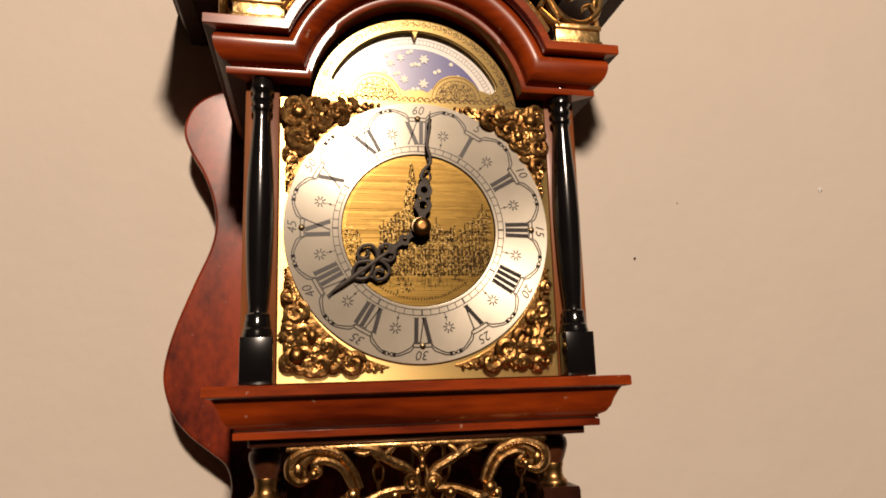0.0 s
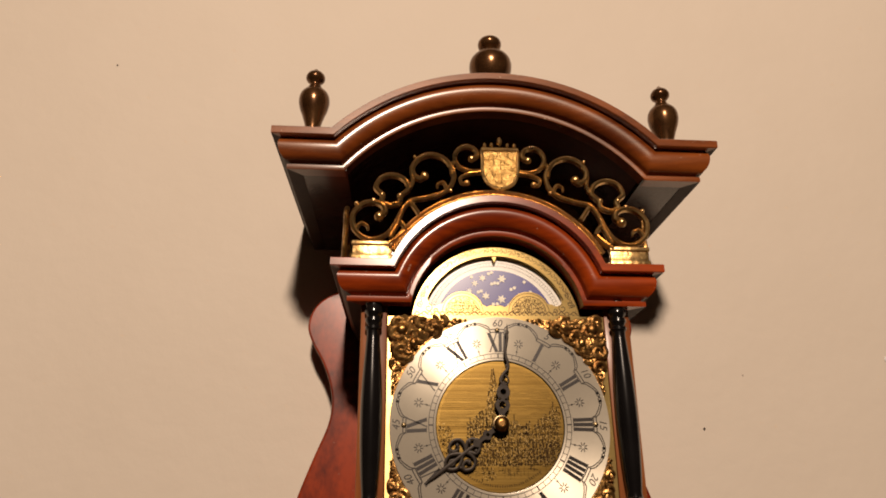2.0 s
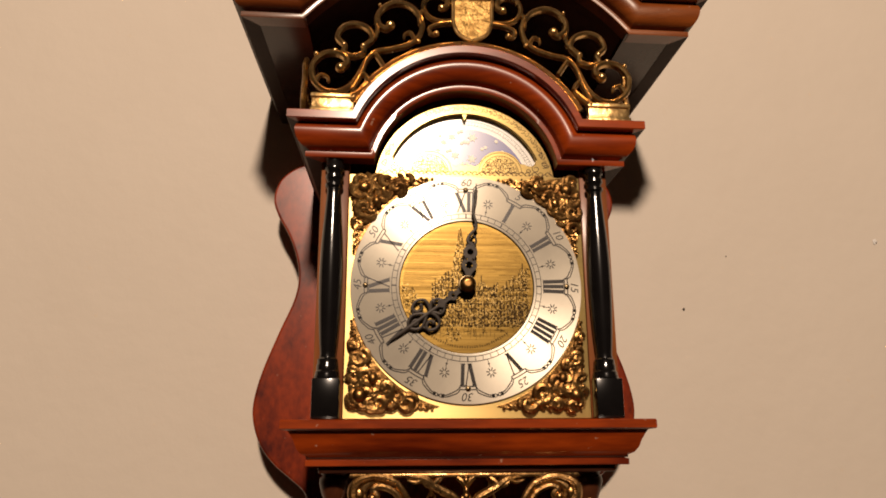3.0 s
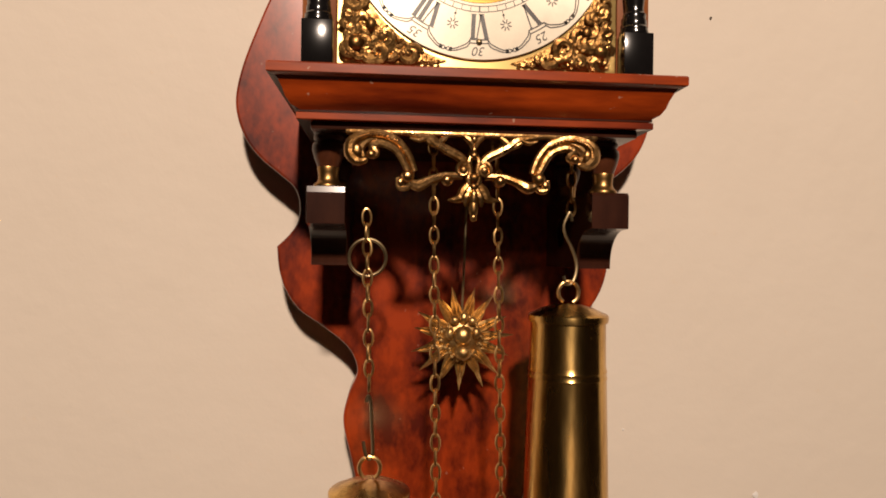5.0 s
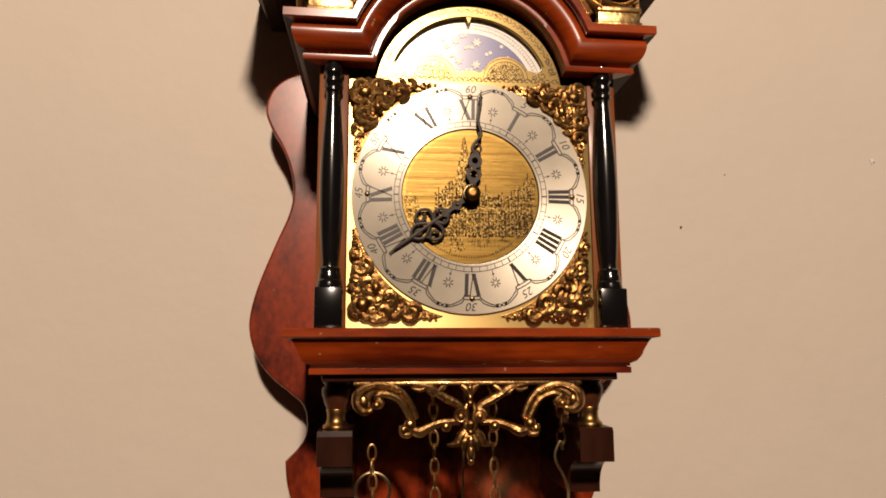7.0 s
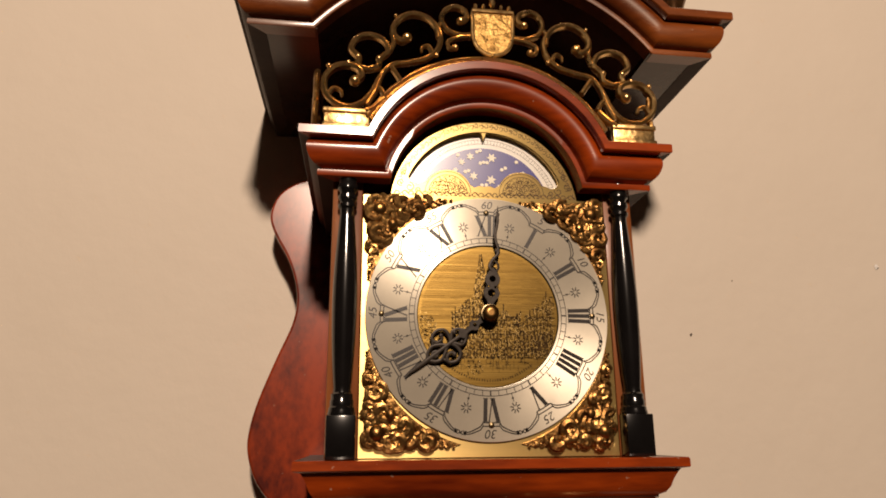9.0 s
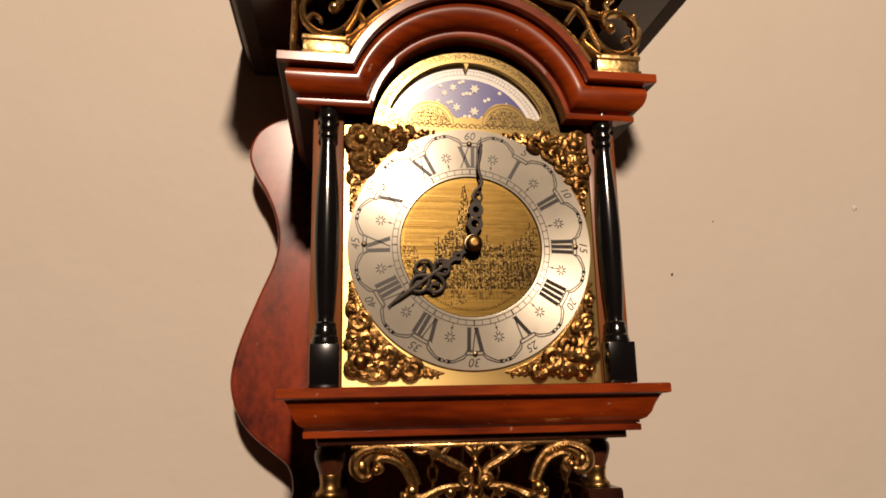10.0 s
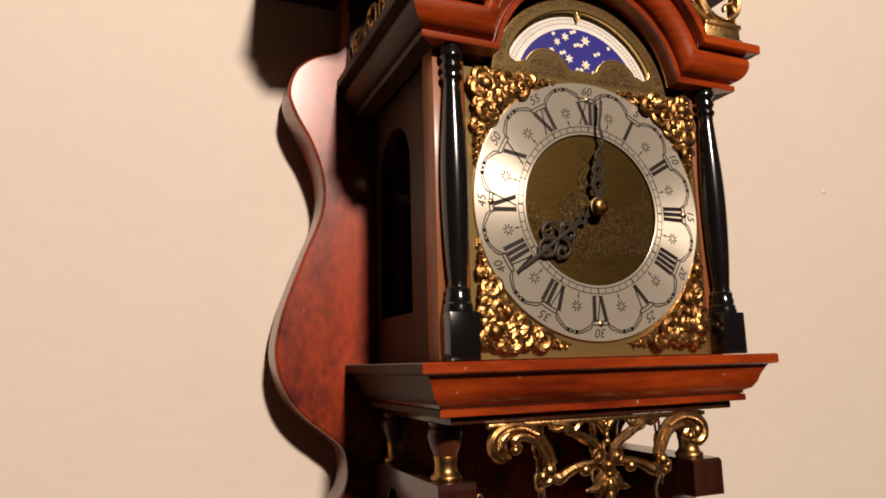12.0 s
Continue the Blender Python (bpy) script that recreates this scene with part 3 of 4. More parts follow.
for i in range(12):
    c = 30 * i
    for off in (0, 1.7):
        run = smooth_profile([(53.4 + off, -4.4), (53.4 + off, 4.4)], 4)
        poly_line(bm, [polar(r, c + d) for r, d in run], 0.55)
        run = smooth_profile([(53.4 + off, 4.4), (55.3 + off, 5.6), (57.0 + off * 0.8, 8.0), (58.8 + off * 0.6, 11.0), (59.4 + off * 0.4, 13.6)], 4)
        poly_line(bm, [polar(r, c + d) for r, d in run], 0.55)
        poly_line(bm, [polar(r, c - d) for r, d in run], 0.55)
    for d in (-4.4, 4.4):
        quad_strip(bm, polar(53.4, c + d), polar(55.1, c + d), 0.36, YI)
    for d in (13.8, 16.2):
        p = [polar(59.7 + 0.9 * math.sin(k), c + d + 0.8 * math.cos(k)) for k in (0, 0.8, 1.6, 2.4, 3.1, 3.9, 4.7, 5.5, 6.283)]
        poly_line(bm, p, 0.42)
    quad_strip(bm, polar(59.8, c + 14.6), polar(59.8, c + 15.4), 1.2, YI)
    for d in (12.6, 17.4):
        quad_strip(bm, polar(58.6, c + d), polar(60.6, c + d), 1.0, YI)
tagged(part("festoon_border", flat_mesh(bm, "festoon_border"), INK, ring), kind="stuff")
for i in range(12):
    c = 30 * i + 15
    bm = bmesh.new()
    m = Vector(polar(47.8, c))
    for k in range(8):
        a = k * math.pi / 4 + radians(c) + 0.1
        d = Vector((math.cos(a), math.sin(a)))
        quad_strip(bm, m + d * 0.9, m + d * 2.7, 0.55, YI)
    quad_strip(bm, polar(40.8, c), polar(45.0, c), 0.28, YI)
    k = [polar(43.0 + 0.35 * math.cos(a), c + 0.45 * math.sin(a)) for a in (0, 1.26, 2.51, 3.77, 5.03, 6.283)]
    poly_line(bm, k, 0.55)
    part("half_hour_star", flat_mesh(bm, "half_hour_star"), INK, ring)


def numeral(text):
    """Roman numeral strokes in a box 11 high, centred at 0: lists of (x0, x1, width)."""
    adv = {"I": 2.9, "V": 6.0, "X": 6.4}
    total = sum(adv[ch] for ch in text)
    x = -total / 2
    strokes = []
    for ch in text:
        w = adv[ch]
        m = x + w / 2
        if ch == "I":
            strokes.append((m, m, 1.95))
        elif ch == "V":
            strokes += [(m - 2.0, m + 0.4, 1.95), (m + 2.5, m + 0.6, 0.6)]
        else:
            strokes += [(m - 2.2, m + 2.2, 1.95), (m + 2.4, m - 2.4, 0.6)]
        x += w
    return strokes


for i, text in enumerate(("XII", "I", "II", "III", "IIII", "V", "VI", "VII", "VIII", "IX", "X", "XI")):
    bm = bmesh.new()
    a = radians(30 * i)
    rad, tan = Vector((math.sin(a), math.cos(a))), Vector((math.cos(a), -math.sin(a)))
    for xt, xb, w in numeral(text):
        top, bot = rad * 52.8 + tan * xt, rad * 41.7 + tan * xb * 0.86
        quad_strip(bm, bot, top, w, YI - 0.01)
        for p, wd in ((top, w), (bot, w)):
            quad_strip(bm, p - tan * (wd / 2 + 0.35), p + tan * (wd / 2 + 0.35), 0.28, YI - 0.02)
    part("roman_numeral", flat_mesh(bm, "roman_numeral"), INK, ring)
for i in range(12):
    cu = bpy.data.curves.new("minute_number", "FONT")
    cu.body, cu.size, cu.shear, cu.align_x, cu.align_y = str(60 if i == 0 else 5 * i), 5.9 * MM, 0.25, "CENTER", "CENTER"
    tmp = bpy.data.objects.new("tmp", cu)
    me = bpy.data.meshes.new_from_object(tmp)
    bpy.data.objects.remove(tmp)
    x, z = polar(58.6, 30 * i)
    me.transform(Matrix.Translation((x * MM, YI * MM, z * MM)) @ Matrix.Rotation(radians(30 * i), 4, "Y") @ Matrix.Rotation(radians(90), 4, "X"))
    part("minute_number", me, INK, ring)
for d in (0, 90, 180, 270):
    x, z = polar(54.5, d)
    part("rivet", lathe([(1.5, -0.1), (1.4, 0.5), (0.7, 0.9), (0.05, 1.0)], 14, (x, 0, z), "y"), STEEL, ring)

# engraved centre: a town with a church spire
centre = part("dial_centre", outline_mesh("dial_centre", [circle(0, 0, 36.9, 0, 360, 96)], 0.9, 0.7, 0.1), BRUSHED, clock, "brushed brass centre engraved with a town and church spire")


def town(x, z):
    """The built-up part of the picture: church, houses, trees, figures."""
    if math.hypot(x, z + 0.6) > 35.5:
        return False
    spire = 9 < z < 32 and abs(x + 3.4) < max(0.5, (32 - z) * 0.2)
    church = -22 < z <= 9.5 and -19 < x < -1 and z < 9.5 - 0.75 * max(0, -8 - x)
    houses = -22 < z < 3 - abs(((x - 4) % 9) - 4.5) * 0.9 and -1 < x < 17
    right = -22 < z < -4 and 17 <= x < 34
    trees = 17 < x < 34 and -8 < z < -3 + 0.85 * (x - 17) + 1.4 * math.sin(x * 1.3)
    left_trees = x < -26 and -18 < z < 1.5 - 0.7 * (x + 34.5) + 1.2 * math.sin(x * 2.1)
    figure = abs(x + 7.5) < 4 and -30 < z < -23 and math.sin(x * 2.2 + z) > -0.2
    return spire or church or houses or right or trees or left_trees or figure


def leafy(x, z):
    return town(x, z) and (x < -26 or (x > 17 and z > -8))


b = engraved(lambda x, z: town(x, z) and not leafy(x, z), -36, 36, -31, 33, 7000, 0.72, 5, 0.4, 1.5, 0.32)
g = random.Random(12)
for i in range(1500):
    x, z = g.uniform(-35, 35), g.uniform(-18, 13)
    if leafy(x, z):
        curl(b, x, z, g.uniform(0.5, 1.1), g.uniform(0, 360), g.choice((-1, 1)), 0.3, 0.72, 0.6)
# upright walls, cornices and window rows
for i in range(30):
    x = -18.5 + 1.75 * i + g.uniform(-0.25, 0.25)
    z = -22.0
    while z < 12:
        n = g.uniform(2.5, 7)
        if town(x, z + n / 2):
            quad_strip(b, (x, z), (x + g.uniform(-0.1, 0.1), z + n), g.uniform(0.34, 0.6), 0.71)
        z += n + g.uniform(0.3, 1.4)
for z in (-21.5, -17.5, -13.6, -9.8, -5.2, -1.2, 3.2):
    x = -19.0
    while x < 33:
        n = g.uniform(2, 7)
        if town(x + n / 2, z):
            quad_strip(b, (x, z), (x + n, z + g.uniform(-0.2, 0.2)), g.uniform(0.3, 0.5), 0.71)
        x += n + g.uniform(0.3, 1.0)
for x in range(18, 33, 2):
    for z in (-20.5, -16.5, -12.5):
        quad_strip(b, (x, z), (x, z + 2.6), 0.9, 0.7)
for s in (-1, 1):
    quad_strip(b, (-3.3 + s * 0.3, 32), (-3.3 + s * 2.4, 19), 0.36, 0.71)
    quad_strip(b, (-3.3 + s * 2.4, 19), (-3.3 + s * 3.6, 9), 0.36, 0.71)
for z in (26, 22.5, 19, 15.5, 12):
    quad_strip(b, (-3.3 - (32 - z) * 0.18, z), (-3.3 + (32 - z) * 0.18, z), 0.36, 0.71)
tagged(part("town_engraving", flat_mesh(b, "town_engraving"), ETCH, centre), kind="stuff")
tagged(part("town_highlights", flat_mesh(engraved(town, -36, 36, -31, 33, 2600, 0.66, 15, 0.5, 1.6, 0.2), "town_highlights"), ETCHLIGHT, centre), kind="stuff")
bm = engraved(lambda x, z: math.hypot(x, z) < 34 and -27 < z < -22 and math.sin(x * 0.7 + z) > -0.3, -32, 32, -28, -22, 260, 0.72, 9, 2, 5, 0.16)
for i in range(34):
    d = 180 + (i - 17) * 2.3
    p = polar(33.6, d)
    quad_strip(bm, p, polar(32.2 + 0.5 * rng.random(), d + rng.uniform(-0.6, 0.6)), 0.5, 0.72)
tagged(part("ground_engraving", flat_mesh(bm, "ground_engraving"), ETCH, centre), kind="stuff")
bm = bmesh.new()
for i in range(66):
    z = -2 + 36 * i / 66 + rng.uniform(-0.15, 0.15)
    w = math.sqrt(max(34.5 ** 2 - z * z, 0))
    x = -w
    while x < w:
        n = rng.uniform(6, 34)
        quad_strip(bm, (x, z), (min(x + n, w), z + rng.uniform(-0.05, 0.05)), rng.uniform(0.05, 0.16), 0.76)
        x += n + rng.uniform(0.5, 9)
tagged(part("sky_engraving", flat_mesh(bm, "sky_engraving"), ETCHLINE, centre), kind="stuff")
part("centre_rim", mesh_of(ring_bm(bmesh.new(), (0, 0.5, 0), 36.7, 0.5, None, 96, 6), "centre_rim"), PLATE, centre).data.transform(Matrix.Scale(MM, 4))


# cast spandrels in the four corners
def spandrel(seed):
    """Leaf and scroll casting for the upper right corner."""
    r = random.Random(seed)
    b = bmesh.new()

    def inside(x, z, gap):
        return x < 61.5 - gap and z < 61.5 - gap and math.hypot(x, z) > 63.2 + gap

    made = 0
    while made < 44:
        x, z, q = r.uniform(14, 61), r.uniform(14, 61), r.uniform(2.4, 5.2)
        if not inside(x, z, q * 0.55):
            continue
        made += 1
        y = r.uniform(-1.4, -0.2)
        n = 14
        tube_bm(b, spiral(x, z, q, r.uniform(0.55, 1.15), r.uniform(0, 360), y, r.uniform(-2.6, -0.6), r.choice((-1, 1)), n, 0.7),
                [(0.45 + 0.9 * math.sin(math.pi * min(1, (k + 1.5) / n))) * (0.78 + 0.2 * q) for k in range(n + 1)], 8, 0.8)
    made = 0
    while made < 26:
        x, z, q = r.uniform(12, 61), r.uniform(12, 61), r.uniform(0.6, 1.5)
        if not inside(x, z, q * 0.8):
            continue
        made += 1
        blob(b, (x, r.uniform(-2.6, 0.6), z), q, (r.uniform(0.6, 1.9), r.uniform(0.7, 1.2), r.uniform(0.6, 1.9)), 1)
    # tails that taper along the ring
    for k in range(13):
        x = 15.5 + 3.0 * k
        rim = math.sqrt(63.2 ** 2 - x * x)
        q = min(2.6, (61.6 - rim) / 2)
        if q > 0.5:
            for flip in (0, 1):
                p = (x, 61.2 - q) if flip else (61.2 - q, x)
                tube_bm(b, spiral(p[0], p[1], q, 0.9, r.uniform(0, 360), r.uniform(-0.8, 0.4), -1.2, r.choice((-1, 1)), 12, 0.7), [0.35 + 0.3 * q * math.sin(math.pi * min(1, (i + 2) / 12)) for i in range(13)], 6, 1.3)
    blob(b, (55.5, -2.2, 54.5), 3.6, (1.1, 0.9, 1.1), 2)
    blob(b, (49, -2.2, 46.5), 2.8, (1, 1, 1.2), 2)
    return b


arc = [(61.6 * math.cos(radians(a)), 61.6 * math.sin(radians(a))) for a in range(14, 77, 2)]
for s, t, seed in ((1, 1, 3), (-1, 1, 4), (-1, -1, 5), (1, -1, 6)):
    lobes = [(p[0] - 0.9 * abs(math.sin(9 * i)), p[1] - 0.9 * abs(math.cos(7 * i))) for i, p in enumerate(
        [(16 + 45 * i / 14, 61.5) for i in range(15)] + [(61.5, 61.5 - 45 * i / 14) for i in range(1, 15)])]
    loop = [p for p in lobes if math.hypot(*p) > 63.4] + arc
    b = spandrel(seed)
    me0 = outline_mesh("spandrel_back", [loop], 0.3, 1.3, 0.2)
    me0.transform(Matrix.Scale(1000, 4))
    b.from_mesh(me0)
    bpy.data.meshes.remove(me0)
    bmesh.ops.scale(b, vec=(s * 1.01, 1, t * (1.0 if t > 0 else 1.06)), verts=b.verts[:])
    part("spandrel", b, BRONZE, clock, "cast bronze scrollwork spandrel")


# pointers
def hand(name, angle, pieces, holes, y, thick):
    me = outline_mesh(name, [pieces, *holes], y, thick, 0.15)
    me.transform(Matrix.Rotation(radians(angle), 4, "Y"))
    return part(name, me, HANDM, clock, "pierced dark ornate " + name.replace("_", " "))


def mirror(pts):
    return pts + [(-x, z) for x, z in reversed(pts) if abs(x) > 1e-6]


HOUR = mirror(smooth_profile([(3.4, 0), (3.2, 2.8), (1.6, 5), (1.4, 7.5), (2.9, 9.2), (2.4, 11), (1.3, 12.2), (1.3, 15.4), (2.6, 17.4), (0.3, 19.6)], 3))
hh = hand("hour_hand", 233.6, HOUR, [circle(0, 9.4, 0.9, 0, 360, 10)], -2.4, 0.9)
b = bmesh.new()
HY = -2.0
for s in (-1, 1):
    for pts, w in (([(0.6, 15), (4.2, 18), (4.6, 21), (1.4, 23.4), (0, 26)], 1.0), ([(0, 25), (3.6, 23.4), (8.2, 23.6), (10.4, 27.2), (8.6, 31), (5.2, 30.6), (4.4, 27.6), (6.4, 26.4)], 1.05),
                   ([(0, 27), (2.6, 29.6), (4.6, 33.4), (3.4, 36.6), (0.8, 38.6)], 1.05), ([(0, 32), (1.6, 34.4), (0.2, 37)], 0.8), ([(8.4, 31), (5.2, 32.6), (3.8, 35)], 0.8)):
        tube_bm(b, [(s * x, HY, z) for x, z in smooth_profile(pts, 5)], w * 0.95, 7, 0.35)
    blob(b, (s * 6.6, HY, 26.6), 1.4, (1, 0.4, 1), 1)
    blob(b, (s * 3.6, HY, 20.0), 1.4, (1, 0.4, 1), 1)
tube_bm(b, [(0, HY, z) for z in (18, 24, 30, 37, 41, 46, 52.5)], [1.0, 1.2, 1.1, 1.4, 1.3, 1.0, 0.2], 8, 0.45)
bmesh.ops.scale(b, vec=(0.86, 1, 1), verts=b.verts[:])
bmesh.ops.rotate(b, matrix=Matrix.Rotation(radians(233.6), 3, "Y"), verts=b.verts[:])
part("scrollwork", b, HANDM, hh)
MINUTE = mirror(smooth_profile([(3.2, 0), (3.0, 2.6), (1.6, 4.6), (2.2, 6.6), (3.6, 8.4), (4.3, 11), (3.3, 13.2), (2.7, 14.6), (3.8, 16.4), (3.7, 19), (2.4, 21.4), (0.9, 23.2), (0.2, 24)], 3))
minute_holes = [circle(0, 10.6, 1.9, 0, 360, 12), circle(0, 18, 1.6, 0, 360, 12), circle(1.8, 13.8, 0.6, 0, 360, 8), circle(-1.8, 13.8, 0.6, 0, 360, 8)]
mh = hand("minute_hand", 5.6, MINUTE, minute_holes, -4.2, 0.8)
PY = -3.9
b = bmesh.new()
wave = smooth_profile([(0, PY, 22.0), (-2.0, PY, 24.4), (-0.6, PY, 28), (1.9, PY, 31.5), (1.6, PY, 35), (0.2, PY, 38.5), (-0.3, PY, 42), (0.2, PY, 46), (0.4, PY, 50), (0, PY, 54), (0, PY, 57.5)], 5)
tube_bm(b, wave, [0.95 - 0.25 * k / len(wave) if k < len(wave) - 12 else 0.8 * (len(wave) - k) / 12 + 0.08 for k in range(len(wave))], 8, 0.6)
tube_bm(b, smooth_profile([(0.4, PY, 21.5), (2.6, PY, 23.6), (2.0, PY, 26.4), (0.4, PY, 27.6)], 5), 0.6, 7, 0.6)
for x, z, q in ((-0.9, 25.5, 0.9), (1.0, 33, 0.9), (0.2, 52.5, 1.2)):
    blob(b, (x, PY, z), q, (1, 0.4, 1.5), 1)
bmesh.ops.rotate(b, matrix=Matrix.Rotation(radians(5.6), 3, "Y"), verts=b.verts[:])
part("pointer", b, HANDM, mh)
b = lathe([(3.6, 4.3), (4.6, 4.5), (4.6, 5.0), (3.6, 5.2)], 28, (0, 0, 0), "y")
part("washer", b, STEEL, mh)
hub = part("hand_arbor", lathe([(4.4, -2), (4.4, 4.0), (3.8, 4.6), (3.0, 5.2)], 28, (0, 0, 0), "y"), EBONY, clock)
part("hand_nut", lathe([(3.6, 4.9), (4.2, 5.4), (4.2, 6.4), (3.5, 7.4), (1.8, 8.1), (1.4, 8.1), (1.3, 7.8), (0.1, 7.8)], 28, (0, 0, 0), "y"), FERRULEM, hub, "round brass hand nut")

# ---- gilt gallery above the cornice ----
GY = -10.5


GX = 2.8


def gallery():
    """Scrolls of gilt strip on a moulded band, alike on both sides of the shield."""
    b = bmesh.new()
    r = 73.2
    dz = 103.0 - 68.5
    kx = math.sqrt(r * r - dz * dz)
    a = math.degrees(math.atan2(dz, kx))
    arch = circle(0, 68.5, r, 180 - a, a, 44, False)
    for off, w, y in ((0, 1.5, GY), (-2.4, 1.0, GY - 0.8), (-4.6, 1.4, GY - 1.0)):
        k = (r + off) / r
        tube_bm(b, [(x * k, y, 68.5 + (z - 68.5) * k) for x, z in arch], w, 8, 1.5)
    inner = [(x * 0.93, 68.5 + (z - 68.5) * 0.93) for x, z in reversed(arch)]
    strip = outline_mesh("band", [arch + inner], GY, 3.0, 0.2)
    strip.transform(Matrix.Scale(1000, 4))
    b.from_mesh(strip)
    bpy.data.meshes.remove(strip)
    for s in (-1, 1):
        def strand(pts, r0, r1=None, n=6):
            run = smooth_profile(pts, n)
            r1 = r1 or r0
            k = len(run) - 1
            tube_bm(b, [(GX + s * x, GY, z) for x, z in run], [1.18 * (r0 + (r1 - r0) * i / k) for i in range(k + 1)], 8, 1.6)

        def ball(x, z, q):
            blob(b, (GX + s * x, GY - 0.8, z), q, (1, 1.1, 1))
        # moulded foot
        x0, x1 = sorted((GX + s * 89.4, GX + s * 66.0))
        box(x0, x1, GY - 1.0, GY + 3, 98.0, 106.0, 0.5, 2, b)
        box(x0 - 0.6, x1 + 0.6, GY - 2.2, GY + 3, 104.6, 107.4, 0.7, 2, b)
        box(x0 - 0.6, x1 + 0.6, GY - 2.4, GY + 3, 94.0, 98.6, 0.6, 2, b)
        strand([(68, 106), (63.5, 109), (58, 114)], 1.5)
        # corner scroll, rising into the trefoil
        strand([(74.5, 124.0), (71.0, 126.4), (72.4, 130.6), (78, 132.8), (85, 131.2), (90.0, 124.5), (89.0, 115.5), (83, 109.6), (76, 108.6), (69.5, 112), (65.0, 118), (61.5, 126), (58.5, 131)], 1.7, 1.25)
        ball(74.3, 123.4, 3.0)
        strand([(88.5, 113.5), (85.5, 118.6), (81.5, 117.6), (80.6, 114.6)], 1.3, 0.7)
        # trefoil
        strand([(68, 130.8), (73.2, 133), (72.6, 137.6), (76.9, 142.6), (74.2, 149), (67.4, 151.6), (60, 149), (57.0, 142.7), (61.4, 137.6), (62.4, 133), (68, 130.8)], 1.45)
        ball(73.0, 138.0, 1.9), ball(62.0, 137.6, 1.9), ball(78.0, 134.0, 1.6)
        # great scroll and its stem
        strand([(47.2, 151.2), (50.2, 149.4), (54.0, 152.4), (54.6, 158), (50, 164.2), (42.5, 166.6), (34, 163), (29, 154), (30.6, 145.6), (36.5, 139.8), (46, 136.6), (55, 134.4), (60.2, 128), (63.0, 119), (67.5, 110)], 1.6, 1.2)
        ball(47.2, 151.4, 2.8)
        strand([(33, 142.6), (35.4, 147.4), (38.8, 146.4), (39.2, 143.4)], 1.3, 0.6)
        strand([(56, 143), (54.4, 148), (55.4, 154)], 1.2)
        # scroll beside the shield
        strand([(17.7, 164.4), (14.6, 166.4), (15.6, 171), (21, 173.2), (26.4, 170.6), (28.4, 165), (25.4, 158.6), (18.6, 155.8), (12, 156.2)], 1.45, 1.15)
        ball(17.9, 164.2, 2.3)
        strand([(12, 155), (18.8, 154), (24.6, 151.2), (24.0, 147.4), (21.0, 147.2)], 1.2, 1.0)
        ball(20.8, 147.4, 1.9)
        strand([(29.2, 162), (30.6, 158), (30.2, 153)], 1.2)
        strand([(49.5, 124.5), (52, 128.5), (55, 133)], 1.3)
        strand([(58, 115), (60, 119), (62.5, 121)], 1.3)
        for x, z, q in ((90.2, 133.0, 1.5), (81.0, 134.6, 1.2), (55.6, 166, 1.1), (33, 143.4, 1.4)):
            ball(x - 2, z - 1.4, q)
    return b


gal = part("gallery", gallery(), GALLERYM, clock, "gilt scrolled gallery with a shield")
SHIELDM = material("hammered_gilt_shield", (0.6, 0.38, 0.13), 0.4, 1.0, dark=(0.22, 0.12, 0.035), scale=170, amount=1.0, bump=0.0016, bump_scale=330)
shield_loop = mirror(smooth_profile([(0, 143.5), (5, 145), (9, 149), (11, 155), (11.2, 163), (11.6, 171)], 4))
shield_loop = [(x + GX, z) for x, z in shield_loop]
sh = part("shield", outline_mesh("shield", [shield_loop], GY - 1.6, 3, 0.5), SHIELDM, gal, "small hammered gilt shield")
b = bmesh.new()
tube_bm(b, [(x, GY - 1.8, z) for x, z in shield_loop], 1.1, 8)
tube_bm(b, [(GX - 11.6, GY - 1.8, 171), (GX + 11.6, GY - 1.8, 171)], 1.3, 8)
for x, h, q in ((-9.5, 174, 1.5), (-5, 174.5, 1.3), (0, 177, 2.3), (5, 174.5, 1.3), (9.5, 174, 1.5)):
    blob(b, (GX + x, GY - 1, h), q, (0.9, 0.9, 1.5), 1)
part("shield_rim", b, GALLERYM, sh)
# side galleries: gilt too, the hood's shade put into a darker bronze colour
for s in (-1, 1):
    b = bmesh.new()
    X = s * 91.5

    def sbar(pts, r):
        tube_bm(b, [(X, y, z) for y, z in pts], r, 7)
    sbar([(-6, 96), (98, 96)], 1.6)
    sbar([(-6, 93.6), (98, 93.6)], 1.1)
    for k in range(4):
        y = 8 + 25 * k
        for q, st in ((11, 250), (5.5, 80)):
            tube_bm(b, [(X, yy, zz) for yy, _, zz in spiral(y, 109 if q > 8 else 104, q, 1.15, st, 0, 0, 1 if k % 2 else -1, 26, 0.6)], 1.25, 7)
        blob(b, (X, y, 109), 2.6)
        blob(b, (X, y + 12, 101), 2.2)
    sbar(smooth_profile([(-5, 95), (-9, 106), (-7, 117), (-9, 126), (-5, 131)], 5), 1.7)
    part("side_gallery", b, BRONZE, clock, "gilt scrolled side gallery, darkened in colour for its shade")

# the cornice and its gallery lean a little with the hood
LEAN = Matrix.Translation((0.0004, 0, 0.0975)) @ Matrix.Rotation(radians(0.8), 4, "Y") @ Matrix.Translation((0, 0, -0.1))
for ob in clock.children_recursive:
    if ob.name.split(".")[0] in ("cornice", "cornice_return", "cornice_roof", "cornice_soffit", "gallery", "shield", "shield_rim", "side_gallery"):
        ob.data.transform(LEAN)

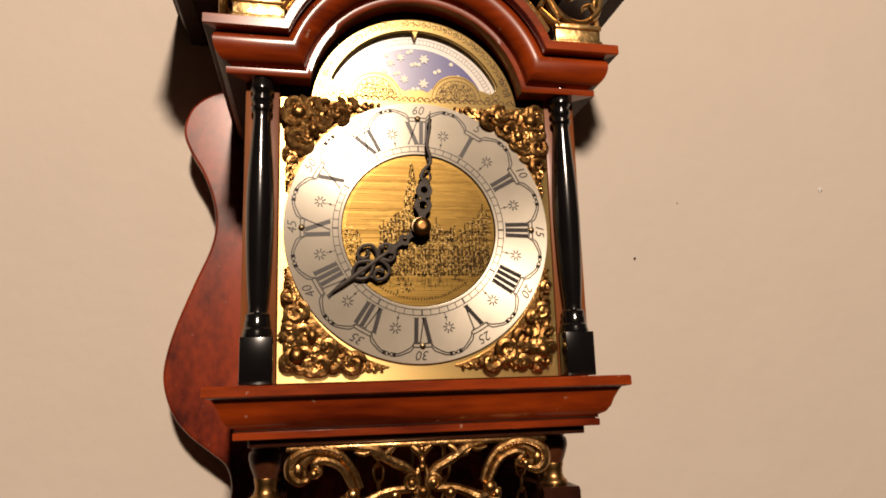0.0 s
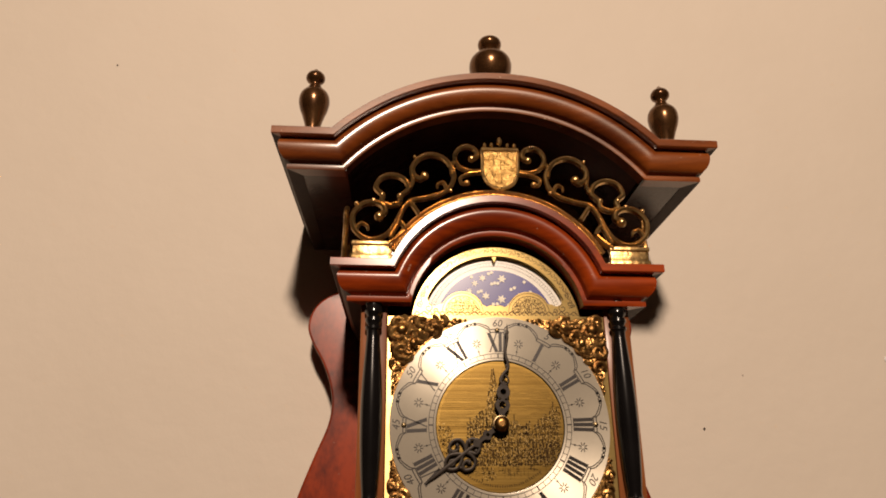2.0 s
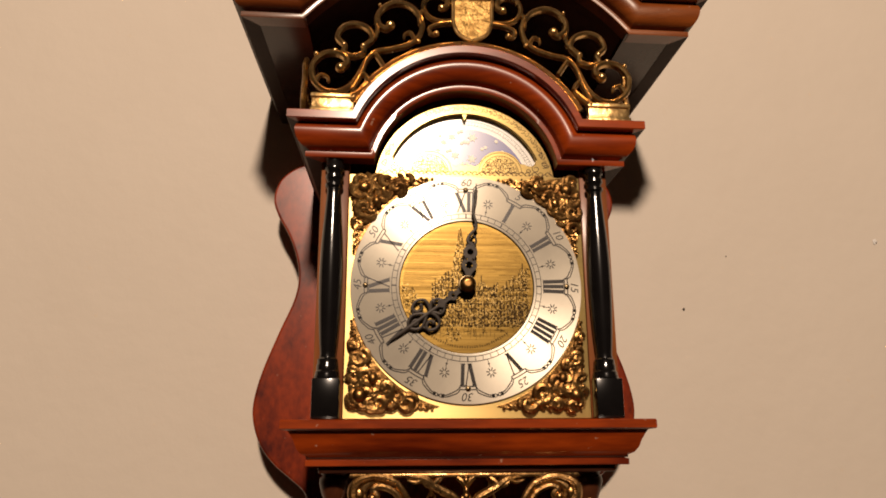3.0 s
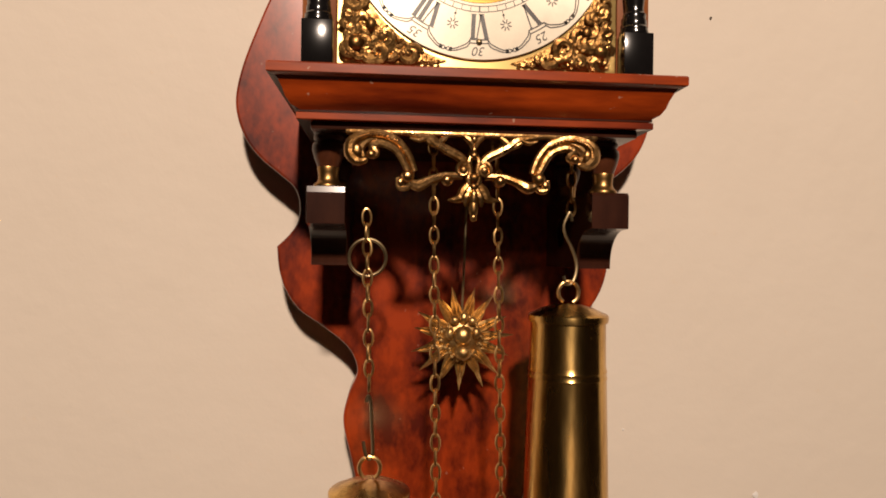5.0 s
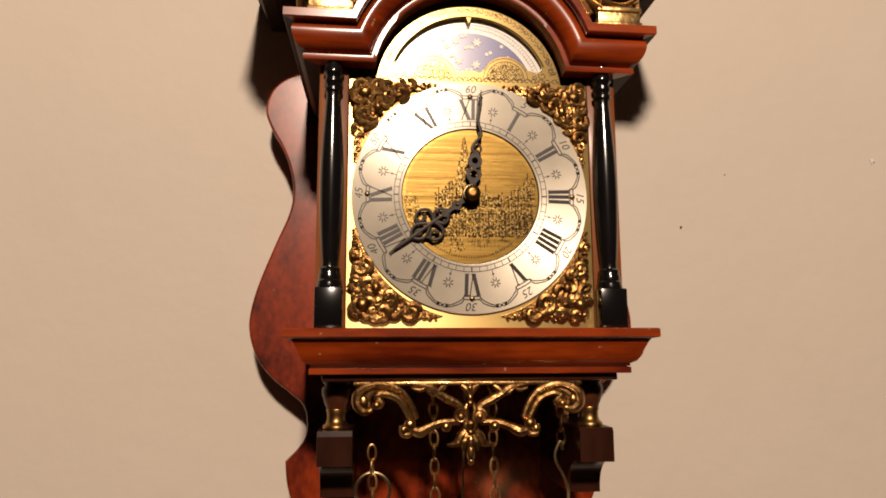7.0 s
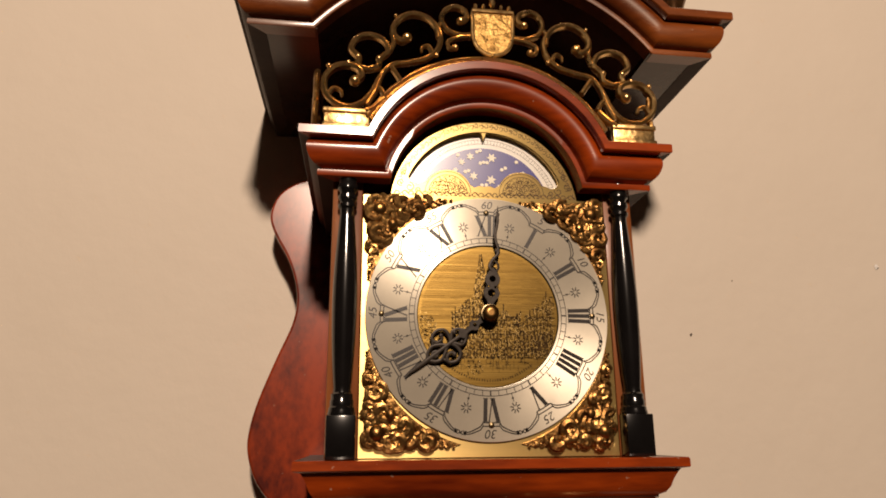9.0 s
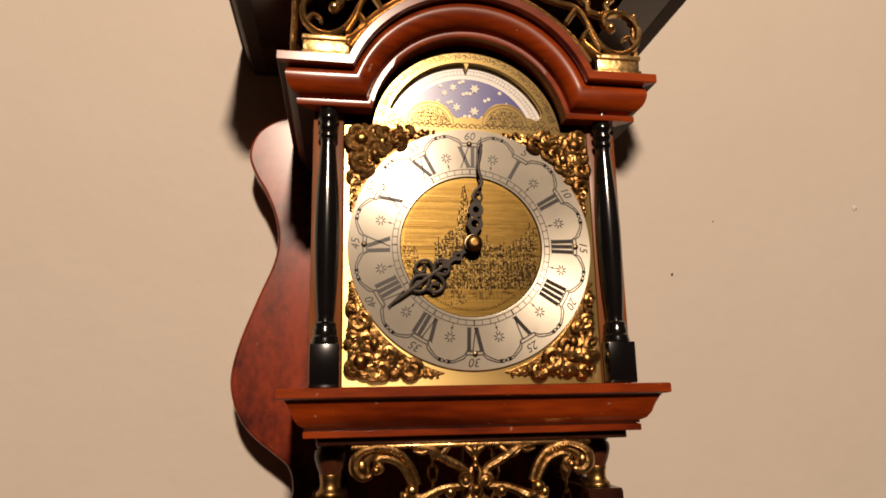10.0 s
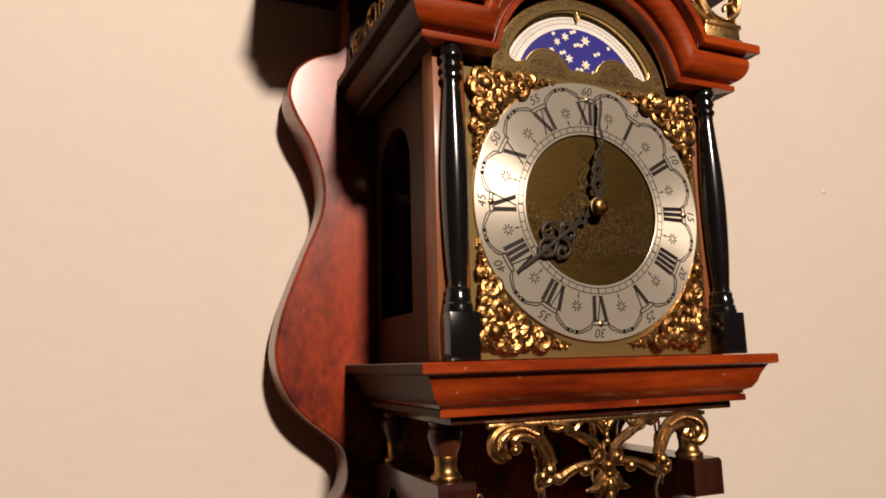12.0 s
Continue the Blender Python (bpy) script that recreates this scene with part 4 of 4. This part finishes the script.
# ---- gilt scroll under the shelf ----
AX = -1.7


def apron():
    """Two C scrolls with acanthus ends, joined by leafy stems to a middle finial."""
    b = bmesh.new()
    for s in (-1, 1):
        def stem(pts, radii, y=0.0, n=6, flat=0.9):
            run = smooth_profile(pts, n)
            k = len(run) - 1
            j = len(radii) - 1
            rr = []
            for i in range(k + 1):
                u = i / k * j
                m = min(int(u), j - 1)
                rr.append(radii[m] + (radii[m + 1] - radii[m]) * (u - m))
            tube_bm(b, [(AX + s * x, y, z) for x, z in run], rr, 9, flat)

        def knob(x, z, q, sq=(1, 1, 1), y=-1.0, sub=2):
            blob(b, (AX + s * x, y, z), q, sq, sub)
        # C scroll: outer ridge, inner ridge, sunk web between
        stem([(48.4, -109.6), (52.6, -110.6), (56.0, -107.6), (56.0, -102.4), (51.4, -98.8), (43.4, -97.8), (35.2, -100.8), (29.8, -107.4), (27.0, -114.6)], [0.9, 2.3, 2.8, 2.6, 2.2, 1.9, 1.8, 1.7, 1.5], -0.6)
        stem([(46.6, -108.4), (44.4, -106.6), (46.4, -103.8), (42.2, -102.4), (35.6, -105.2), (31.4, -111.6), (29.0, -117)], [1.8, 1.8, 1.9, 1.8, 1.8, 1.8, 1.6], -0.9)
        stem([(50.4, -108.8), (51.6, -104.2), (47.6, -100.6), (41.6, -99.8), (35.2, -103), (30.4, -109.6), (28.0, -116)], [1.8, 2.2, 1.9, 1.6, 1.5, 1.4, 1.2], 0.8)
        knob(46.8, -107.6, 2.2, (1, 0.9, 1), -2.0)
        knob(53.4, -106.0, 3.4, (0.9, 0.7, 1.2), 0.2)
        knob(50.6, -110.4, 2.0, (1.2, 0.8, 0.8), -0.2)
        outer = smooth_profile([(55.4, -106), (54.6, -101.6), (49.6, -98.6), (43, -98.2), (36, -101)], 5)
        for x, z in outer:
            knob(x - 0.5, z - 0.6, 0.8, (1, 1, 1), -2.4, 1)
        # lower volute and the stem to the middle
        knob(30.2, -117.0, 3.2, (1, 0.9, 1), -1.2)
        knob(33.4, -119.8, 2.3, (0.9, 0.9, 1.2), -0.4)
        stem([(34.4, -117.6), (33.8, -121.8), (30.6, -122.2), (28.4, -119.6)], [1.2, 1.6, 1.5, 1.2], -0.4)
        stem([(30.0, -119.4), (25.4, -121.0), (20.6, -118.8), (15.0, -116.8), (9.0, -116.2), (5.0, -116.4)], [1.6, 3.0, 2.3, 2.0, 1.9, 1.6], -0.2)
        knob(12.2, -118.4, 2.8, (1, 1, 1), -1.0)
        # leaf branch above
        stem([(31, -97.6), (25, -98.4), (20, -99.6), (16.2, -102.4), (11.8, -104.8), (6.6, -107.6), (3.8, -111), (3.4, -115)], [0.6, 1.8, 2.5, 2.1, 2.3, 2.3, 2.1, 1.7], -0.4)
        stem([(16.6, -102.2), (14.0, -99.6), (11.0, -97.4)], [1.7, 1.5, 0.4], -0.6)
        stem([(24, -98.2), (20.0, -101.6), (17.4, -103.4)], [0.8, 1.5, 0.4], -1.0)
        stem([(29.5, -99.6), (25.4, -100.6), (21.6, -99.2)], [0.4, 1.1, 1.2], -1.2)
        # flanking volutes and body
        knob(4.8, -113.8, 2.5, (1, 0.9, 1.1), -1.0)
        tube_bm(b, [(AX + s * x, -1.6, z) for x, _, z in spiral(4.8, -113.4, 3.4, 1.1, 100, 0, 0, -1, 20, 0.6)], 1.0, 7)
        stem([(1.2, -106.6), (2.4, -110), (1.6, -114), (2.4, -118), (1.4, -121)], [0.8, 1.4, 1.3, 1.4, 1.0], -1.4)
        # flared leaf and trefoil
        stem([(1.4, -119), (4.4, -122.6), (6.6, -126.4), (11.8, -127.4)], [1.4, 2.4, 2.2, 0.3], -0.5)
        stem([(1.2, -121.0), (3.2, -126), (3.6, -130.4)], [1.2, 2.0, 0.5], -1.2)
        stem([(0.2, -103.6), (1.6, -100.4), (4.4, -98.2)], [1.2, 1.6, 1.2], -0.6)
    for z, q, sq in ((-99.6, 1.5, (1, 0.9, 1.2)), (-104.5, 1.2, (1, 0.9, 1.8)), (-107, 1.9, (1.1, 1, 1)), (-117, 2.3, (1.2, 1, 1)), (-121.2, 1.9, (1.1, 1, 1)), (-126, 2.2, (0.9, 1, 2.0)), (-131, 2.3, (1.0, 1, 2.0)), (-135.2, 1.7, (1, 1, 1.2))):
        blob(b, (AX, -1.6, z), q, sq)
    return b


apron_ob = part("apron_ornament", apron(), GILT, clock, "gilt scrolled apron ornament under the shelf")
part("apron_rail", box(-60, 56, -1.5, 2.5, -98.4, -96.3, 0.5), GILT, apron_ob)

# ---- chains, weights, pendulum ----
LINK = bmesh.new()
ring_bm(LINK, (0, 0, 0), 1.0, 0.68, None, 20, 7, 2.1, 4.4)
bmesh.ops.scale(LINK, vec=(MM,) * 3, verts=LINK.verts[:])
LINK = mesh_of(LINK, "link")
LINK.materials.append(CHAINM)
PITCH = 7.45


def chain(x, y, z_top, z_end, lean, label):
    """Interlocked oval links, every second one turned on edge."""
    c = thing("chain", (x * MM, y * MM, Z0 + z_top * MM), label, "chain", "clock chains")
    r = random.Random(int(x * 10))
    for i in range(int((z_top - z_end) / PITCH) + 1):
        o = new("link", LINK)
        o.parent = c
        o.matrix_basis = pose((lean * i * PITCH) * MM, 0, -i * PITCH * MM, 0, math.degrees(-lean) + r.uniform(-2, 2), (0 if i % 2 == 0 else 84) + r.uniform(-12, 12))
    return c


chain(-50.8, 30, -134.6, -221, 0.03, "thin brass chain carrying a weight below the clock")
chain(-18, 33, -98, -345, 0.022, "thin brass chain hanging loose below the clock")
chain(52.4, 30, -98, -129, 0.0, "thin brass chain holding a weight hook under the clock")
chain(14.4, 33, -98, -345, 0.026, "thin brass chain hanging loose below the clock")
loop_ring = thing("chain_ring", (-50.2 * MM, 33 * MM, Z0 - 154.4 * MM), "flat dull brass end ring on a chain", "ring")
part("ring", mesh_of(ring_bm(bmesh.new(), (0, 0, 0), 9.2, 0.9, None, 36, 8), "ring"), STEEL, loop_ring).data.transform(Matrix.Scale(MM, 4))


def weight(x, y, z_cap, label, hook_top, long_hook):
    """A tapered brass tube weight with a domed cap, a wire loop and an S hook; z_cap is the cap's rim."""
    w = thing("clock_weight", (x * MM, y * MM, Z0 + z_cap * MM), label, "clock weight", "clock weights")
    body = [(0.5, -172), (19, -172), (23, -170), (23.2, -167), (22.8, -164), (22.4, -150), (21.6, -110), (20.6, -70), (19.6, -33), (19.95, -32), (19.55, -31), (19.5, -29.6), (19.85, -28.6), (19.4, -27.6), (19.2, -25.6), (18.9, -6), (18.9, -3)]
    part("body", lathe(body, 64), WEIGHT, w)
    part("cap", lathe([(18.8, -4.6), (19.9, -4.4), (20.3, -2.8), (20.2, -1), (19.4, -0.2), (17.6, 0.4), (13, 2.6), (7, 4.2), (0.3, 4.8)], 64), WEIGHT, w, "domed brass cap")
    b = bmesh.new()
    tube_bm(b, [(5.2 * math.cos(radians(a)), 0, 10.4 + 5.6 * math.sin(radians(a))) for a in range(-62, 243, 12)], 1.0, 8)
    part("loop", b, CHAINM, w)
    b = bmesh.new()
    if long_hook:
        pts = smooth_profile([(-3.4, -0.5, 23.5), (-2.2, -0.5, 17.5), (-0.2, 0, 14.6), (1.4, 0, 17.5), (1.2, 0.2, 25), (0.6, 0.2, 33), (0.0, 0.2, hook_top - 3), (-1.2, 0, hook_top), (-2.2, -0.3, hook_top - 3)], 5)
    else:
        pts = smooth_profile([(-2.8, -0.5, 18.6), (-1.2, -0.5, 14.6), (1.6, 0, 15.2), (3.8, 0.4, 20), (4.0, 0.6, 26), (1.6, 0.4, 33), (-1.6, 0.2, 39), (-2.8, 0, 44), (-1.4, -0.3, hook_top - 2.4), (0.2, -0.5, hook_top), (1.2, -0.5, hook_top - 4.5)], 5)
    tube_bm(b, pts, 0.9, 7)
    part("hook", b, STEEL, w, "bent wire hook")
    return w


weight(51.6, 30, -181, "tall tarnished brass tube weight on a hook", 51, False)
weight(-47.4, 30, -268.8, "tall tarnished brass tube weight on a chain", 46, True)

pend = thing("pendulum", (1.0 * MM, 60 * MM, Z0 - 197.4 * MM), "gilt sunburst pendulum hanging before the backboard", "pendulum")
part("rod", mesh_of(tube_bm(bmesh.new(), [(0, 3, 8), (1.5, 3, 60), (3, 3, 118)], 0.7, 7), "rod"), STEEL, pend).data.transform(Matrix.Scale(MM, 4))
b = lathe([(0.4, -1.5), (10, -1.5), (11, 0.0), (10.4, 1.4), (8, 3.0), (4, 4.2), (0.3, 4.6)], 40, (0, 0, 0), "y")
disc = part("sun_disc", b, SUNMETAL, pend, "round embossed gilt sun disc")
for x, z, q, sq in ((0.2, 1.6, 5.4, (1, 0.9, 1)), (0.2, -7.6, 4.8, (1, 0.9, 0.9)), (-7.0, 2.5, 2.6, (1, 0.8, 1.3)), (7.2, 2.8, 2.4, (1, 0.8, 1.3)), (-4.4, 9.6, 2.6, (1, 0.8, 1)), (0.4, 11.0, 2.8, (0.9, 0.8, 1.2)), (5.0, 9.4, 2.4, (1, 0.8, 1))):
    b = bmesh.new()
    blob(b, (x, -4.6, z), q, sq)
    part("boss", b, SUNMETAL, disc)
for i in range(18):
    a = i * 2 * math.pi / 18 + 0.12 * math.sin(7 * i)
    g = random.Random(i)
    b = bmesh.new()
    q = 10.4 + 0.9 * math.sin(5 * i)
    for k in range(3):
        blob(b, (q * math.cos(a) + g.uniform(-1.3, 1.3), -2.4 + g.uniform(-1.2, 0.8), q * math.sin(a) + g.uniform(-1.3, 1.3)), g.uniform(0.8, 1.7), (1, 0.8, 1), 1)
    part("bead", b, SUNMETAL, disc)
for i in range(15):
    g = random.Random(50 + i)
    a = i * 2 * math.pi / 15 + 0.06 + g.uniform(-0.05, 0.05)
    b = bmesh.new()
    c, s_ = math.cos(a), math.sin(a)
    for off, n in ((-2.2, g.uniform(20, 23)), (0, g.uniform(26.5, 29.5)), (2.2, g.uniform(21, 25))):
        tip = off * 0.5
        rows = []
        for u, w, h in ((8, 1.3, 0.3), (n * 0.55, 1.5, 0.5), (n * 0.82, 1.05, 0.3), (n, 0.15, -0.2)):
            t_ = off + (tip - off) * (u - 8) / (n - 8)
            rows.append([b.verts.new((u * c - (t_ + dt) * s_, dy, u * s_ + (t_ + dt) * c)) for dt, dy in ((-w, 0.6), (0, -h - 0.5 * (off == 0)), (w, 0.6))])
        for p, q in zip(rows, rows[1:]):
            for k in range(3):
                b.faces.new((p[k], p[(k + 1) % 3], q[(k + 1) % 3], q[k]))
        b.faces.new(rows[0]), b.faces.new(rows[-1])
    part("ray", b, SUNMETAL, disc)


# ---- marks on the wall ----
def wall_mark(name, x, z, r, mat, label, seed):
    g = random.Random(seed)
    b = bmesh.new()
    n = 11
    rim = [b.verts.new((r * g.uniform(0.65, 1.15) * math.cos(2 * math.pi * i / n), 0, r * 1.2 * g.uniform(0.65, 1.15) * math.sin(2 * math.pi * i / n))) for i in range(n)]
    mid = b.verts.new((0, -0.5, 0))
    for i in range(n):
        b.faces.new((rim[i], rim[(i + 1) % n], mid))
    bmesh.ops.scale(b, vec=(MM,) * 3, verts=b.verts[:])
    ob = new(name, mesh_of(b, name))
    ob.data.materials.append(mat)
    ob.location = (x * MM, WALL_Y - 0.0004, Z0 + z * MM)
    return tagged(ob, label, "wall mark")


wall_mark("nail_hole", 177, 11.2, 1.0, HOLE, "small dark nail hole in the cream wall", 1)
wall_mark("paint_chip", 335.5, 65.8, 2.0, CHIP, "small white paint chip in the cream wall", 2)
wall_mark("nail_hole", 336.3, 65.0, 0.8, HOLE, "dark pit inside a white paint chip", 5)
wall_mark("paint_chip", 213, -313, 2.2, CHIP, "small white paint chip in the cream wall", 3)
wall_mark("nail_hole", 214, 52.5, 0.5, HOLE, "tiny dark speck on the cream wall", 4)
wall_mark("nail_hole", -304.6, -127.6, 1.2, HOLE, "small dark chip in the cream wall", 6)
wall_mark("nail_hole", -313, 328.5, 0.8, HOLE, "tiny dark speck on the cream wall", 7)
wall_mark("paint_chip", 119.6, -268, 0.8, CHIP, "faint pale scuff on the cream wall", 8)
